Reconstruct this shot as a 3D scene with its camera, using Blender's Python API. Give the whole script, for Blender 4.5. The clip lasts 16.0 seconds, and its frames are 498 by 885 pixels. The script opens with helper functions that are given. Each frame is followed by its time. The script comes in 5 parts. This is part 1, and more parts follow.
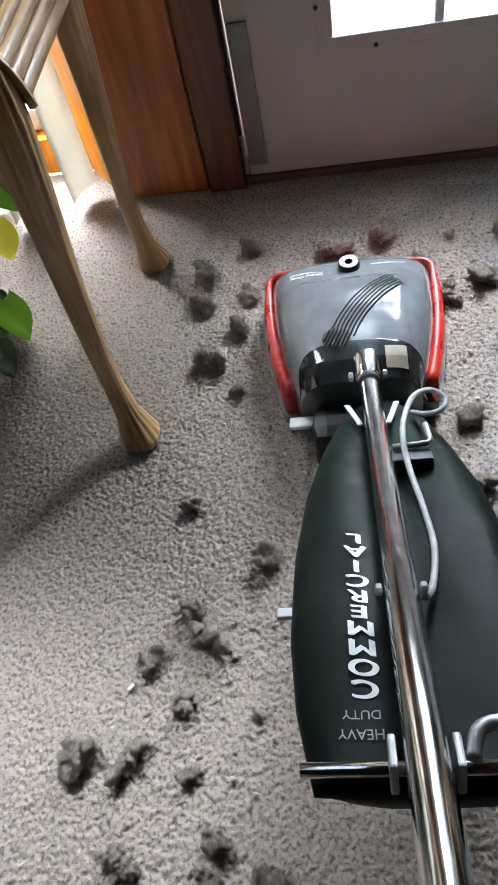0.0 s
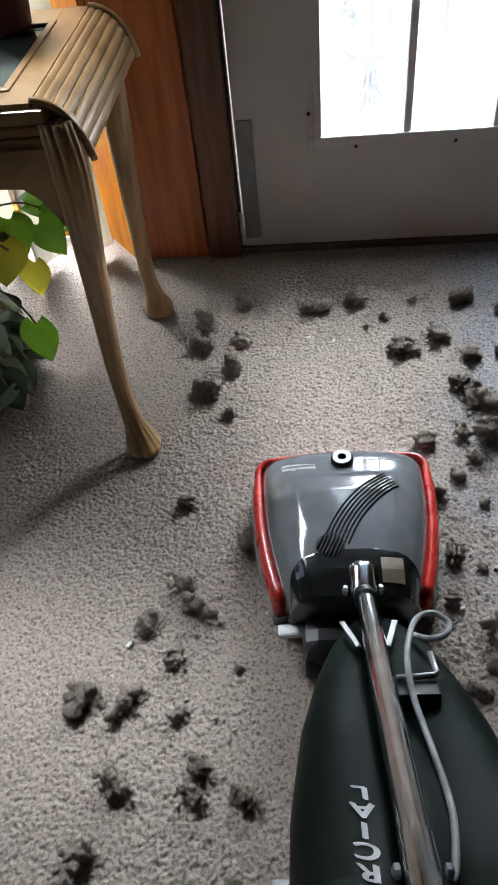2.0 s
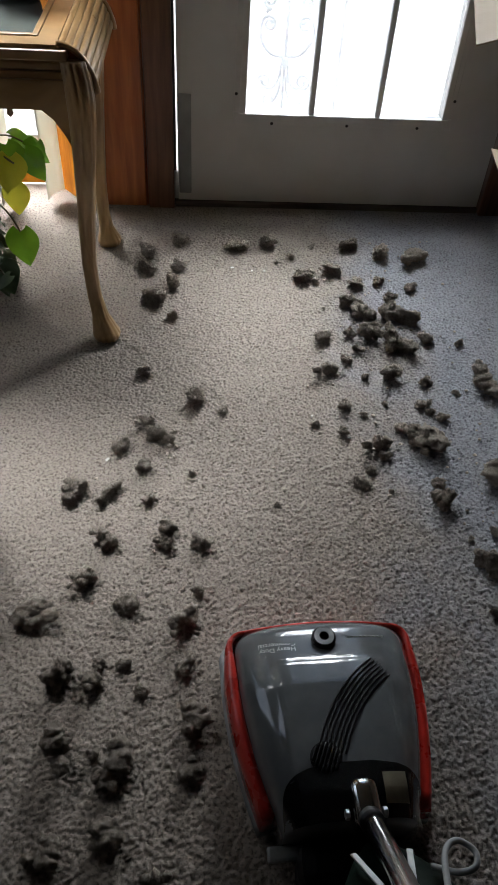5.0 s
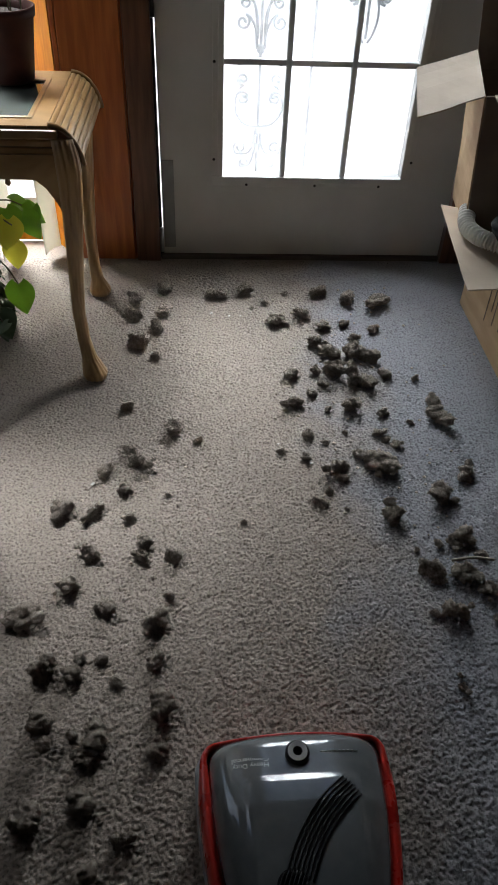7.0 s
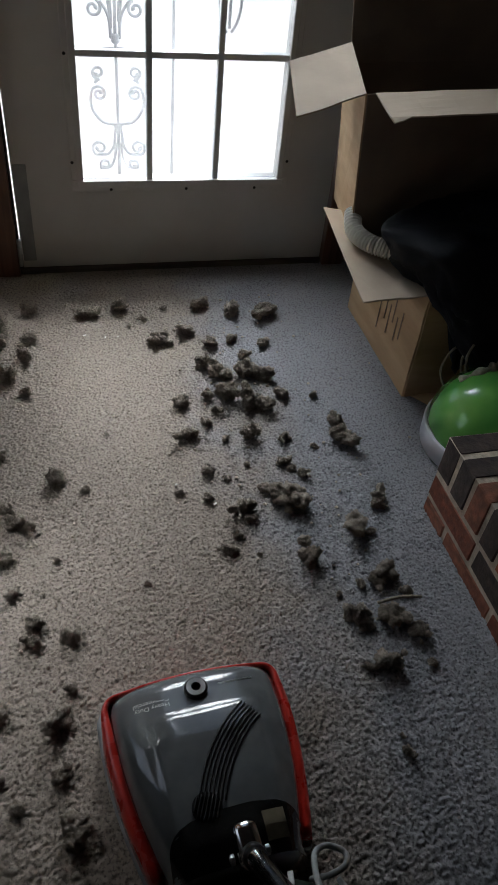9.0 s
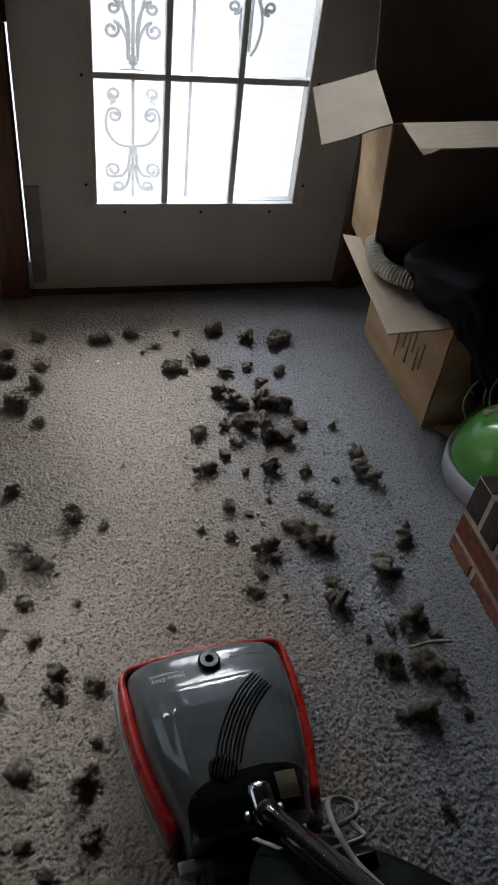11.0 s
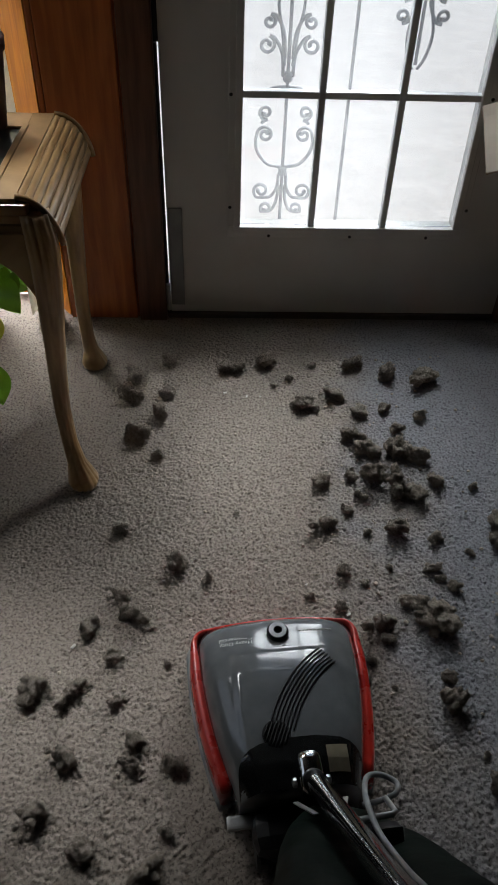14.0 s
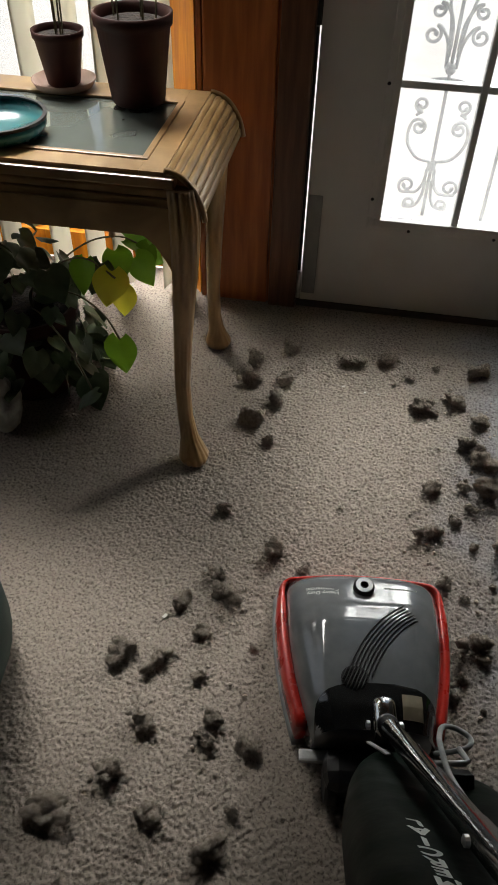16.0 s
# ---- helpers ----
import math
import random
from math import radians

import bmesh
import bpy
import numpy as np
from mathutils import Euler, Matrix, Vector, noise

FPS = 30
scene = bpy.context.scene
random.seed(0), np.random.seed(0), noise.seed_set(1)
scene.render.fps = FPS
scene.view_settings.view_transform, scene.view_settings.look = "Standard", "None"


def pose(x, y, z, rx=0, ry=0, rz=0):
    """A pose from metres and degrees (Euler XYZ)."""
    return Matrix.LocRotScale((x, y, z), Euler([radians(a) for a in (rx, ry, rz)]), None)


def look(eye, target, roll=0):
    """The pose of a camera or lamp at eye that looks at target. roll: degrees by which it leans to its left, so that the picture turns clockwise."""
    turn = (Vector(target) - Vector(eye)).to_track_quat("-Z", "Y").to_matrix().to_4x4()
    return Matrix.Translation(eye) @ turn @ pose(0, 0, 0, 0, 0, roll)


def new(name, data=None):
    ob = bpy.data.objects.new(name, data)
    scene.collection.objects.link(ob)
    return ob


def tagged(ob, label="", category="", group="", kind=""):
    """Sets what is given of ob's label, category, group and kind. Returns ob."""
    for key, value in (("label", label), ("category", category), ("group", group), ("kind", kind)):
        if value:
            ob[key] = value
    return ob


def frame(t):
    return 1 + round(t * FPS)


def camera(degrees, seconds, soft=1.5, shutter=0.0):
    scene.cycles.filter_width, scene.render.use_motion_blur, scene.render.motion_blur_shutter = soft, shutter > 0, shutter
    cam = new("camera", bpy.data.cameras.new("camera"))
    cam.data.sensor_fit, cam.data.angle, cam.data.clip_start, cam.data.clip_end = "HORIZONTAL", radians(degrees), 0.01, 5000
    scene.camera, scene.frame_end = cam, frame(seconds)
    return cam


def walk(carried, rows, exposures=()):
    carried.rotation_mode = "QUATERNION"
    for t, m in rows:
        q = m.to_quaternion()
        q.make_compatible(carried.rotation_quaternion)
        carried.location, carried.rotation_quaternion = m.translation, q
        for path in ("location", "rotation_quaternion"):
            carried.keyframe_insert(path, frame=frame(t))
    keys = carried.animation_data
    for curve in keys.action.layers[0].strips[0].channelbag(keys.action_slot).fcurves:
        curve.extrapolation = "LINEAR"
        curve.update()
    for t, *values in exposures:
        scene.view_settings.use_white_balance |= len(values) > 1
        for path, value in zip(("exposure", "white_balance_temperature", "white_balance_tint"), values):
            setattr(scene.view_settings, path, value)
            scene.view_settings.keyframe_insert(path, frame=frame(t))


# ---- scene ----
cam = camera(37.5, 16.0)
PATH = [
    (0, (0.09, 0.038, 0.959), (-0.211, 1.197, -0.643), -15.2),
    (0.5, (0.097, -0.006, 0.974), (-0.156, 1.194, -0.605), -12.8),
    (1, (0.1, -0.065, 1.0), (-0.119, 1.196, -0.537), -11.2),
    (1.5, (0.087, -0.122, 1.015), (-0.11, 1.186, -0.486), -8.9),
    (2, (0.071, -0.204, 1.026), (-0.128, 1.161, -0.421), -7.3),
    (2.5, (0.066, -0.299, 1.054), (-0.107, 1.099, -0.366), -5.9),
    (3, (0.05, -0.39, 1.071), (-0.067, 1.035, -0.328), -4.5),
    (3.2, (0.053, -0.419, 1.075), (-0.03, 1.021, -0.31), -4.3),
    (5.3, (-0.077, -0.751, 1.134), (0.098, 0.65, -0.283), 5.4),
    (5.5, (-0.089, -0.77, 1.15), (0.113, 0.63, -0.263), 5.8),
    (6, (-0.052, -0.821, 1.183), (0.198, 0.596, -0.206), 6.1),
    (6.5, (-0.013, -0.852, 1.195), (0.17, 0.593, -0.176), 5.1),
    (7, (0.023, -0.878, 1.21), (0.144, 0.612, -0.118), 2.8),
    (7.5, (0.056, -0.896, 1.211), (0.235, 0.601, -0.104), 3.0),
    (8, (0.047, -0.858, 1.211), (0.267, 0.639, -0.097), 4.0),
    (8.5, (0.015, -0.739, 1.199), (0.349, 0.724, -0.123), 5.1),
    (9, (0.005, -0.662, 1.186), (0.453, 0.752, -0.156), 6.6),
    (9.2, (0.003, -0.645, 1.188), (0.476, 0.746, -0.17), 7.1),
    (11.5, (-0.069, -0.562, 1.203), (0.42, 0.877, -0.097), 7.9),
    (12, (-0.069, -0.548, 1.213), (0.407, 0.912, -0.069), 7.4),
    (12.5, (-0.048, -0.527, 1.203), (0.306, 0.939, -0.111), 5.2),
    (13, (0.008, -0.473, 1.197), (0.297, 0.997, -0.128), 5.1),
    (13.5, (0.025, -0.425, 1.201), (0.142, 1.046, -0.15), 3.4),
    (14, (0.034, -0.404, 1.199), (0.111, 1.062, -0.16), 2.2),
    (14.5, (0.05, -0.397, 1.198), (0.105, 1.067, -0.163), 1.2),
    (15, (0.056, -0.401, 1.199), (0.084, 1.073, -0.153), 0.3),
    (15.5, (0.061, -0.404, 1.192), (0.012, 1.077, -0.152), 0.3),
    (16, (0.02, -0.398, 1.189), (-0.187, 1.031, -0.195), 1.8),
]
walk(cam, [(t, look(eye, target, roll)) for t, eye, target, roll in PATH],
     exposures=[(0.0, 0.36, 6050, 10), (1.0, 0.34, 6100, 10), (2.0, 0.0, 6200, 10), (3.0, -0.10, 6350, 10), (5.5, -0.12, 6500, 10), (7.0, -0.15, 6500, 10), (9.0, -0.58, 6500, 10), (11.5, -0.75, 6550, 10), (13.0, -1.08, 6600, 10), (14.5, -1.12, 6600, 10), (15.5, -1.08, 6750, 10), (16.0, -0.82, 7250, 10)])

# ---- light: overcast daylight through the door lite and the patio window, plus an added side fill ----
world = bpy.data.worlds.new("sky")
scene.world = world
world.use_nodes = True
wn = world.node_tree.nodes
sky = wn.new("ShaderNodeTexSky")
sky.sky_type, sky.sun_disc = "NISHITA", False
sky.sun_elevation, sky.sun_rotation = radians(82), radians(189)
wn["Background"].inputs["Strength"].default_value = 0.15
world.node_tree.links.new(sky.outputs[0], wn["Background"].inputs["Color"])

sun = new("sun", bpy.data.lights.new("sun", "SUN"))
sun.data.energy, sun.data.angle, sun.data.color = 5.2, radians(3), (1, 0.96, 0.9)
sun.matrix_world = look((0.1, -0.62, 4.6), (0, 0, 0))


def window_lamp(name, eye, target, w, h, energy, color, spread):
    lamp = new(name, bpy.data.lights.new(name, "AREA"))
    lamp.data.shape, lamp.data.size, lamp.data.size_y = "RECTANGLE", w, h
    lamp.data.energy, lamp.data.color, lamp.data.spread = energy, color, radians(spread)
    lamp.matrix_world = look(eye, target)


window_lamp("door_daylight", (0.37, 1.93, 0.76), (-0.03, 0.93, 0.0), 0.50, 0.60, 13.0, (0.90, 0.95, 1.0), 70)
window_lamp("upper_door_daylight", (0.30, 1.82, 1.45), (1.02, 0.72, 0.36), 0.40, 0.50, 3.6, (0.84, 0.92, 1.0), 58)
window_lamp("patio_daylight", (-1.02, 1.76, 1.05), (-0.66, 1.18, 0.0), 1.1, 1.5, 31, (0.93, 0.96, 1.0), 42)
# fill lamp added on the left, where no source is known
window_lamp("side_fill", (-1.98, 0.85, 1.15), (-0.8, 0.9, 0.3), 1.0, 1.2, 2.0, (0.97, 0.98, 1.0), 160)


# ---- materials ----
def mat(name, c1, c2, rough=0.6, scale=6.0, stretch=(1, 1, 1), bump=0.0, bscale=60.0, bdist=0.002, metal=0.0, spec=0.5,
        lo=0.35, hi=0.65, coat=0.0, mottle=0.25, rvar=0.12, rand=0.0, distort=0.0):
    m = bpy.data.materials.new(name)
    m.use_nodes = True
    nt = m.node_tree
    n, l = nt.nodes, nt.links
    b = n["Principled BSDF"]
    co = n.new("ShaderNodeTexCoord")
    mp = n.new("ShaderNodeMapping")
    mp.inputs["Scale"].default_value = stretch
    l.new(co.outputs["Object"], mp.inputs["Vector"])
    nz = n.new("ShaderNodeTexNoise")
    nz.inputs["Scale"].default_value, nz.inputs["Detail"].default_value = scale, 7
    nz.inputs["Distortion"].default_value = distort
    l.new(mp.outputs[0], nz.inputs["Vector"])
    rp = n.new("ShaderNodeValToRGB")
    rp.color_ramp.elements[0].position, rp.color_ramp.elements[1].position = lo, hi
    rp.color_ramp.elements[0].color, rp.color_ramp.elements[1].color = (*c1, 1), (*c2, 1)
    l.new(nz.outputs["Fac"], rp.inputs["Fac"])
    big = n.new("ShaderNodeTexNoise")
    big.inputs["Scale"].default_value, big.inputs["Detail"].default_value = scale * 0.23, 3
    l.new(mp.outputs[0], big.inputs["Vector"])
    mr = n.new("ShaderNodeMapRange")
    mr.inputs["From Min"].default_value, mr.inputs["From Max"].default_value = 0.3, 0.7
    mr.inputs["To Min"].default_value, mr.inputs["To Max"].default_value = 1 - mottle, 1 + mottle * 0.5
    l.new(big.outputs["Fac"], mr.inputs["Value"])
    mx = n.new("ShaderNodeVectorMath")
    mx.operation = "SCALE"
    l.new(rp.outputs["Color"], mx.inputs[0])
    l.new(mr.outputs[0], mx.inputs["Scale"])
    l.new(mx.outputs[0], b.inputs["Base Color"])
    if rand:
        oi = n.new("ShaderNodeObjectInfo")
        hs = n.new("ShaderNodeMapRange")
        hs.inputs["To Min"].default_value, hs.inputs["To Max"].default_value = 1 - rand, 1 + rand
        l.new(oi.outputs["Random"], hs.inputs["Value"])
        m2 = n.new("ShaderNodeVectorMath")
        m2.operation = "SCALE"
        l.new(mx.outputs[0], m2.inputs[0])
        l.new(hs.outputs[0], m2.inputs["Scale"])
        l.new(m2.outputs[0], b.inputs["Base Color"])
    rr = n.new("ShaderNodeMapRange")
    rr.inputs["To Min"].default_value, rr.inputs["To Max"].default_value = max(rough - rvar, 0.02), min(rough + rvar, 1)
    l.new(nz.outputs["Fac"], rr.inputs["Value"])
    l.new(rr.outputs[0], b.inputs["Roughness"])
    b.inputs["Metallic"].default_value = metal
    b.inputs["Specular IOR Level"].default_value = spec
    b.inputs["Coat Weight"].default_value = coat
    b.inputs["Coat Roughness"].default_value = 0.06
    if bump:
        bn = n.new("ShaderNodeTexNoise")
        bn.inputs["Scale"].default_value, bn.inputs["Detail"].default_value = bscale, 4
        l.new(mp.outputs[0], bn.inputs["Vector"])
        bp = n.new("ShaderNodeBump")
        bp.inputs["Strength"].default_value, bp.inputs["Distance"].default_value = bump, bdist
        l.new(bn.outputs["Fac"], bp.inputs["Height"])
        l.new(bp.outputs[0], b.inputs["Normal"])
    return m


def glass(name, tint, rough=0.0):
    m = bpy.data.materials.new(name)
    m.use_nodes = True
    b = m.node_tree.nodes["Principled BSDF"]
    b.inputs["Base Color"].default_value = (*tint, 1)
    b.inputs["Roughness"].default_value = rough
    b.inputs["Transmission Weight"].default_value = 1
    b.inputs["IOR"].default_value = 1.45
    return m


CARPET = mat("carpet_pile", (0.150, 0.138, 0.129), (0.345, 0.318, 0.297), 0.95, 190, bump=0.4, bscale=500, bdist=0.002, spec=0.1, mottle=0.03, lo=0.34, hi=0.50)


def pile_tint(m):
    """Browner pile up to the hearth side, where blue sky light is painted into its colour, with a blotchy border."""
    n, l = m.node_tree.nodes, m.node_tree.links
    b = n["Principled BSDF"]
    co, sep, nz = n.new("ShaderNodeTexCoord"), n.new("ShaderNodeSeparateXYZ"), n.new("ShaderNodeTexNoise")
    l.new(co.outputs["Object"], sep.inputs[0])
    l.new(co.outputs["Object"], nz.inputs["Vector"])
    nz.inputs["Scale"].default_value, nz.inputs["Detail"].default_value = 5, 5
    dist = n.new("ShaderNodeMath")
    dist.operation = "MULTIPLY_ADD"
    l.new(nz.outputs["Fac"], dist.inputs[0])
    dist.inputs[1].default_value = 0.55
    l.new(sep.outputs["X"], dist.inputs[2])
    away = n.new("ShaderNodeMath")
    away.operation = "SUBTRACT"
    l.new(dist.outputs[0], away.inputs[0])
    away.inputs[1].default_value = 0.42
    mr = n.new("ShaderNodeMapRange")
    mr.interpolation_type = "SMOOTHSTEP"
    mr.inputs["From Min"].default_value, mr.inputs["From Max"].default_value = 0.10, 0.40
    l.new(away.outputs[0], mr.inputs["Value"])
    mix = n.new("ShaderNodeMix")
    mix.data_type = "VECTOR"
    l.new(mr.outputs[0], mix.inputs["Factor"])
    # brown pile first, then the blue that stands for sky light
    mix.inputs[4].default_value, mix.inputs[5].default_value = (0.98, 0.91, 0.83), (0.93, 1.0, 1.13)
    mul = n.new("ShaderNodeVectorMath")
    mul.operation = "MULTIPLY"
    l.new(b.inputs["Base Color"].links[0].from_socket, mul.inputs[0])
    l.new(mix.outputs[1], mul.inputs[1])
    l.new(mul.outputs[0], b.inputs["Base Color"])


pile_tint(CARPET)
LINT = mat("matted_dust", (0.31, 0.262, 0.215), (0.50, 0.43, 0.36), 1.0, 9, bump=0.8, bscale=48, bdist=0.02, spec=0.05, rand=0.15)
PINE_RED = mat("stained_pine", (0.36, 0.098, 0.024), (0.54, 0.165, 0.045), 0.38, 7, (9, 9, 0.7), bump=0.15, bscale=20, coat=0.15, distort=0.4)
PINE_DARK = mat("dark_stained_casing", (0.11, 0.046, 0.024), (0.21, 0.095, 0.052), 0.42, 7, (9, 9, 0.7), bump=0.15, bscale=20, coat=0.1)
THRESHOLD = mat("worn_dark_threshold", (0.085, 0.068, 0.056), (0.14, 0.115, 0.098), 0.6, 7, (0.7, 9, 9), bump=0.2, bscale=20)
PINE_GOLD = mat("golden_pine", (0.66, 0.20, 0.012), (0.86, 0.34, 0.026), 0.6, 6, (8, 8, 0.8), bump=0.1, bscale=20, spec=0.2, distort=0.5)
DOORPAINT = mat("white_door_paint", (0.55, 0.54, 0.515), (0.62, 0.61, 0.585), 0.45, 5, bump=0.08, bscale=120, mottle=0.1)
TRIMGREY = mat("grey_weather_patch", (0.24, 0.25, 0.25), (0.31, 0.32, 0.32), 0.5, 14, bump=0.1)
MUNTIN = mat("grey_muntin_paint", (0.62, 0.63, 0.63), (0.72, 0.73, 0.73), 0.4, 20, mottle=0.15)
RUBBER = mat("black_rubber", (0.012, 0.012, 0.012), (0.03, 0.03, 0.03), 0.55, 30, bump=0.1)
WALLDARK = mat("dark_wall_paneling", (0.12, 0.085, 0.062), (0.22, 0.155, 0.115), 0.5, 6, (8, 8, 0.7), bump=0.2, bscale=20)
# unseen walls kept near-black so that they bounce little fill light
PLASTER = mat("near_black_plaster", (0.035, 0.028, 0.022), (0.055, 0.044, 0.034), 0.85, 4, bump=0.15, bscale=90)
# ceiling out of view, darkened to hold back light bounced from the yard
CEILING = mat("near_black_ceiling", (0.045, 0.036, 0.028), (0.065, 0.052, 0.042), 0.9, 4, bump=0.2, bscale=120)
GRAVEL = mat("pale_gravel", (0.79, 0.785, 0.775), (0.90, 0.895, 0.88), 0.9, 34, bump=0.1, bscale=70, bdist=0.01, mottle=0.08, lo=0.33, hi=0.45)
# iron paled so that its colour carries the window's glare
IRON = mat("glare_paled_iron", (0.34, 0.34, 0.35), (0.48, 0.48, 0.49), 0.5, 40, bump=0.4, bscale=120, metal=0.0)
TABLEWOOD = mat("whitewashed_oak", (0.30, 0.168, 0.058), (0.50, 0.315, 0.135), 0.32, 9, (1.0, 1.0, 1.0), bump=0.12, bscale=70, coat=0.35, distort=0.8)
LEGWOOD = mat("whitewashed_oak_leg", (0.35, 0.20, 0.080), (0.54, 0.34, 0.15), 0.38, 9, (6, 6, 0.7), bump=0.12, bscale=50, coat=0.25, distort=0.5)
for m in (TABLEWOOD, LEGWOOD):
    m.node_tree.nodes["Principled BSDF"].inputs["Coat Roughness"].default_value = 0.28
SMOKED = mat("smoked_glass", (0.16, 0.18, 0.16), (0.20, 0.22, 0.20), 0.04, 5, spec=1.0, coat=1.0, rvar=0.02, mottle=0.05)
POTPLASTIC = mat("dark_brown_plastic", (0.042, 0.012, 0.009), (0.066, 0.022, 0.016), 0.55, 20, spec=0.2, bump=0.1)
SOIL = mat("potting_soil", (0.012, 0.009, 0.007), (0.05, 0.035, 0.025), 0.95, 90, bump=1.0, bscale=120, bdist=0.006)
TEAL = mat("teal_glaze", (0.02, 0.15, 0.17), (0.035, 0.22, 0.24), 0.25, 8, coat=0.5)
CLAY = mat("clay_saucer", (0.32, 0.20, 0.15), (0.45, 0.30, 0.23), 0.7, 20)
LEAF = mat("green_leaf", (0.05, 0.13, 0.015), (0.10, 0.24, 0.03), 0.4, 18, bump=0.3, bscale=60, mottle=0.3, rand=0.25)
LEAFY = mat("yellowing_leaf", (0.26, 0.32, 0.02), (0.42, 0.40, 0.04), 0.4, 14, bump=0.3, bscale=60, mottle=0.3)
LEAFDARK = mat("dusty_dark_leaf", (0.07, 0.11, 0.045), (0.15, 0.20, 0.10), 0.5, 18, bump=0.3, bscale=60, rand=0.3)
for m in (LEAF, LEAFY):
    b = m.node_tree.nodes["Principled BSDF"]
    tr = m.node_tree.nodes.new("ShaderNodeBsdfTranslucent")
    tr.inputs["Color"].default_value = (0.22, 0.45, 0.03, 1) if m is LEAF else (0.7, 0.65, 0.06, 1)
    ms = m.node_tree.nodes.new("ShaderNodeMixShader")
    ms.inputs[0].default_value = 0.45
    m.node_tree.links.new(b.outputs[0], ms.inputs[1])
    m.node_tree.links.new(tr.outputs[0], ms.inputs[2])
    m.node_tree.links.new(ms.outputs[0], m.node_tree.nodes["Material Output"].inputs["Surface"])
STEM = mat("vine_stem", (0.10, 0.09, 0.05), (0.17, 0.16, 0.08), 0.6, 30)
STONE = mat("weathered_plaster_stone", (0.26, 0.26, 0.24), (0.42, 0.42, 0.39), 0.85, 25, bump=0.6, bscale=70, bdist=0.005)
DKGREEN = mat("dark_green_fabric", (0.018, 0.035, 0.028), (0.03, 0.055, 0.045), 0.75, 60, bump=0.3, bscale=300)
CARD = mat("kraft_cardboard", (0.45, 0.295, 0.16), (0.56, 0.385, 0.225), 0.8, 5, (1, 1, 5), bump=0.12, bscale=60)
CARDIN = mat("pale_cardboard_liner", (0.50, 0.40, 0.30), (0.60, 0.49, 0.375), 0.8, 5, (1, 1, 4), bump=0.12, bscale=60)
# shade painted into the upper carton's panels; also the lower carton's dark print
CARDDARK = mat("shade_and_print_cardboard", (0.16, 0.115, 0.08), (0.24, 0.175, 0.125), 0.6, 6)
BAGBLACK = mat("black_plastic_sack", (0.006, 0.007, 0.010), (0.016, 0.018, 0.024), 0.55, 9, spec=0.25, bump=0.5, bscale=22, bdist=0.01)
HOSE = mat("white_ribbed_plastic", (0.68, 0.66, 0.60), (0.78, 0.76, 0.70), 0.4, 30)
GREENPL = mat("green_plastic", (0.10, 0.36, 0.07), (0.20, 0.48, 0.10), 0.16, 7, coat=0.6, mottle=0.3)
WHITEPL = mat("white_plastic", (0.62, 0.64, 0.68), (0.72, 0.73, 0.76), 0.35, 20, mottle=0.1)
TWINE = mat("beige_twine", (0.30, 0.26, 0.20), (0.44, 0.39, 0.31), 0.9, 120, bump=0.6, bscale=400)
NUBBLY = mat("nubbly_brown_fleece", (0.16, 0.095, 0.055), (0.36, 0.24, 0.155), 0.95, 120, bump=1.0, bscale=220, bdist=0.006)
MORTAR = mat("sandy_mortar", (0.48, 0.39, 0.30), (0.64, 0.54, 0.43), 0.95, 70, bump=0.7, bscale=200)
BRICK = mat("mixed_brick", (0.5, 0.5, 0.5), (1.0, 1.0, 1.0), 0.85, 45, bump=0.6, bscale=120, bdist=0.003, mottle=0.35)
nt = BRICK.node_tree
oi, ramp = nt.nodes.new("ShaderNodeObjectInfo"), nt.nodes.new("ShaderNodeValToRGB")
ramp.color_ramp.interpolation = "CONSTANT"
for k, (p, c) in enumerate(((0.0, (0.28, 0.083, 0.045)), (0.22, (0.42, 0.125, 0.060)), (0.45, (0.21, 0.088, 0.056)), (0.70, (0.075, 0.050, 0.042)), (0.82, (0.34, 0.118, 0.066)))):
    e = ramp.color_ramp.elements[k] if k < 2 else ramp.color_ramp.elements.new(p)
    e.position, e.color = p, (*c, 1)
nt.links.new(oi.outputs["Random"], ramp.inputs["Fac"])
mul = nt.nodes.new("ShaderNodeVectorMath")
mul.operation = "MULTIPLY"
bs = nt.nodes["Principled BSDF"]
nt.links.new(bs.inputs["Base Color"].links[0].from_socket, mul.inputs[0])
nt.links.new(ramp.outputs[0], mul.inputs[1])
nt.links.new(mul.outputs[0], bs.inputs["Base Color"])
GREYHOOD = mat("glossy_grey_plastic", (0.11, 0.117, 0.122), (0.13, 0.138, 0.144), 0.09, 40, coat=0.5, mottle=0.12, rvar=0.02, bump=0.012, bscale=200)
GREYSKIRT = mat("matt_grey_plastic", (0.22, 0.225, 0.23), (0.32, 0.325, 0.32), 0.5, 40, bump=0.1)
REDPL = mat("red_bumper", (0.42, 0.018, 0.012), (0.58, 0.03, 0.018), 0.28, 30, coat=0.4, mottle=0.2, bump=0.05, bscale=90)
BLACKPL = mat("black_plastic", (0.006, 0.006, 0.0065), (0.012, 0.012, 0.013), 0.38, 30, spec=0.3, mottle=0.1)
BLACKGLOSS = mat("glossy_black_plastic", (0.010, 0.011, 0.011), (0.018, 0.019, 0.019), 0.12, 40, coat=0.4, mottle=0.1, rvar=0.03)
CHROME = mat("worn_chrome", (0.66, 0.65, 0.63), (0.82, 0.81, 0.79), 0.14, 60, (1, 1, 1), metal=1.0, rvar=0.08, mottle=0.15)
DULLSTEEL = mat("dull_steel", (0.40, 0.41, 0.41), (0.55, 0.56, 0.56), 0.4, 50, metal=0.8)
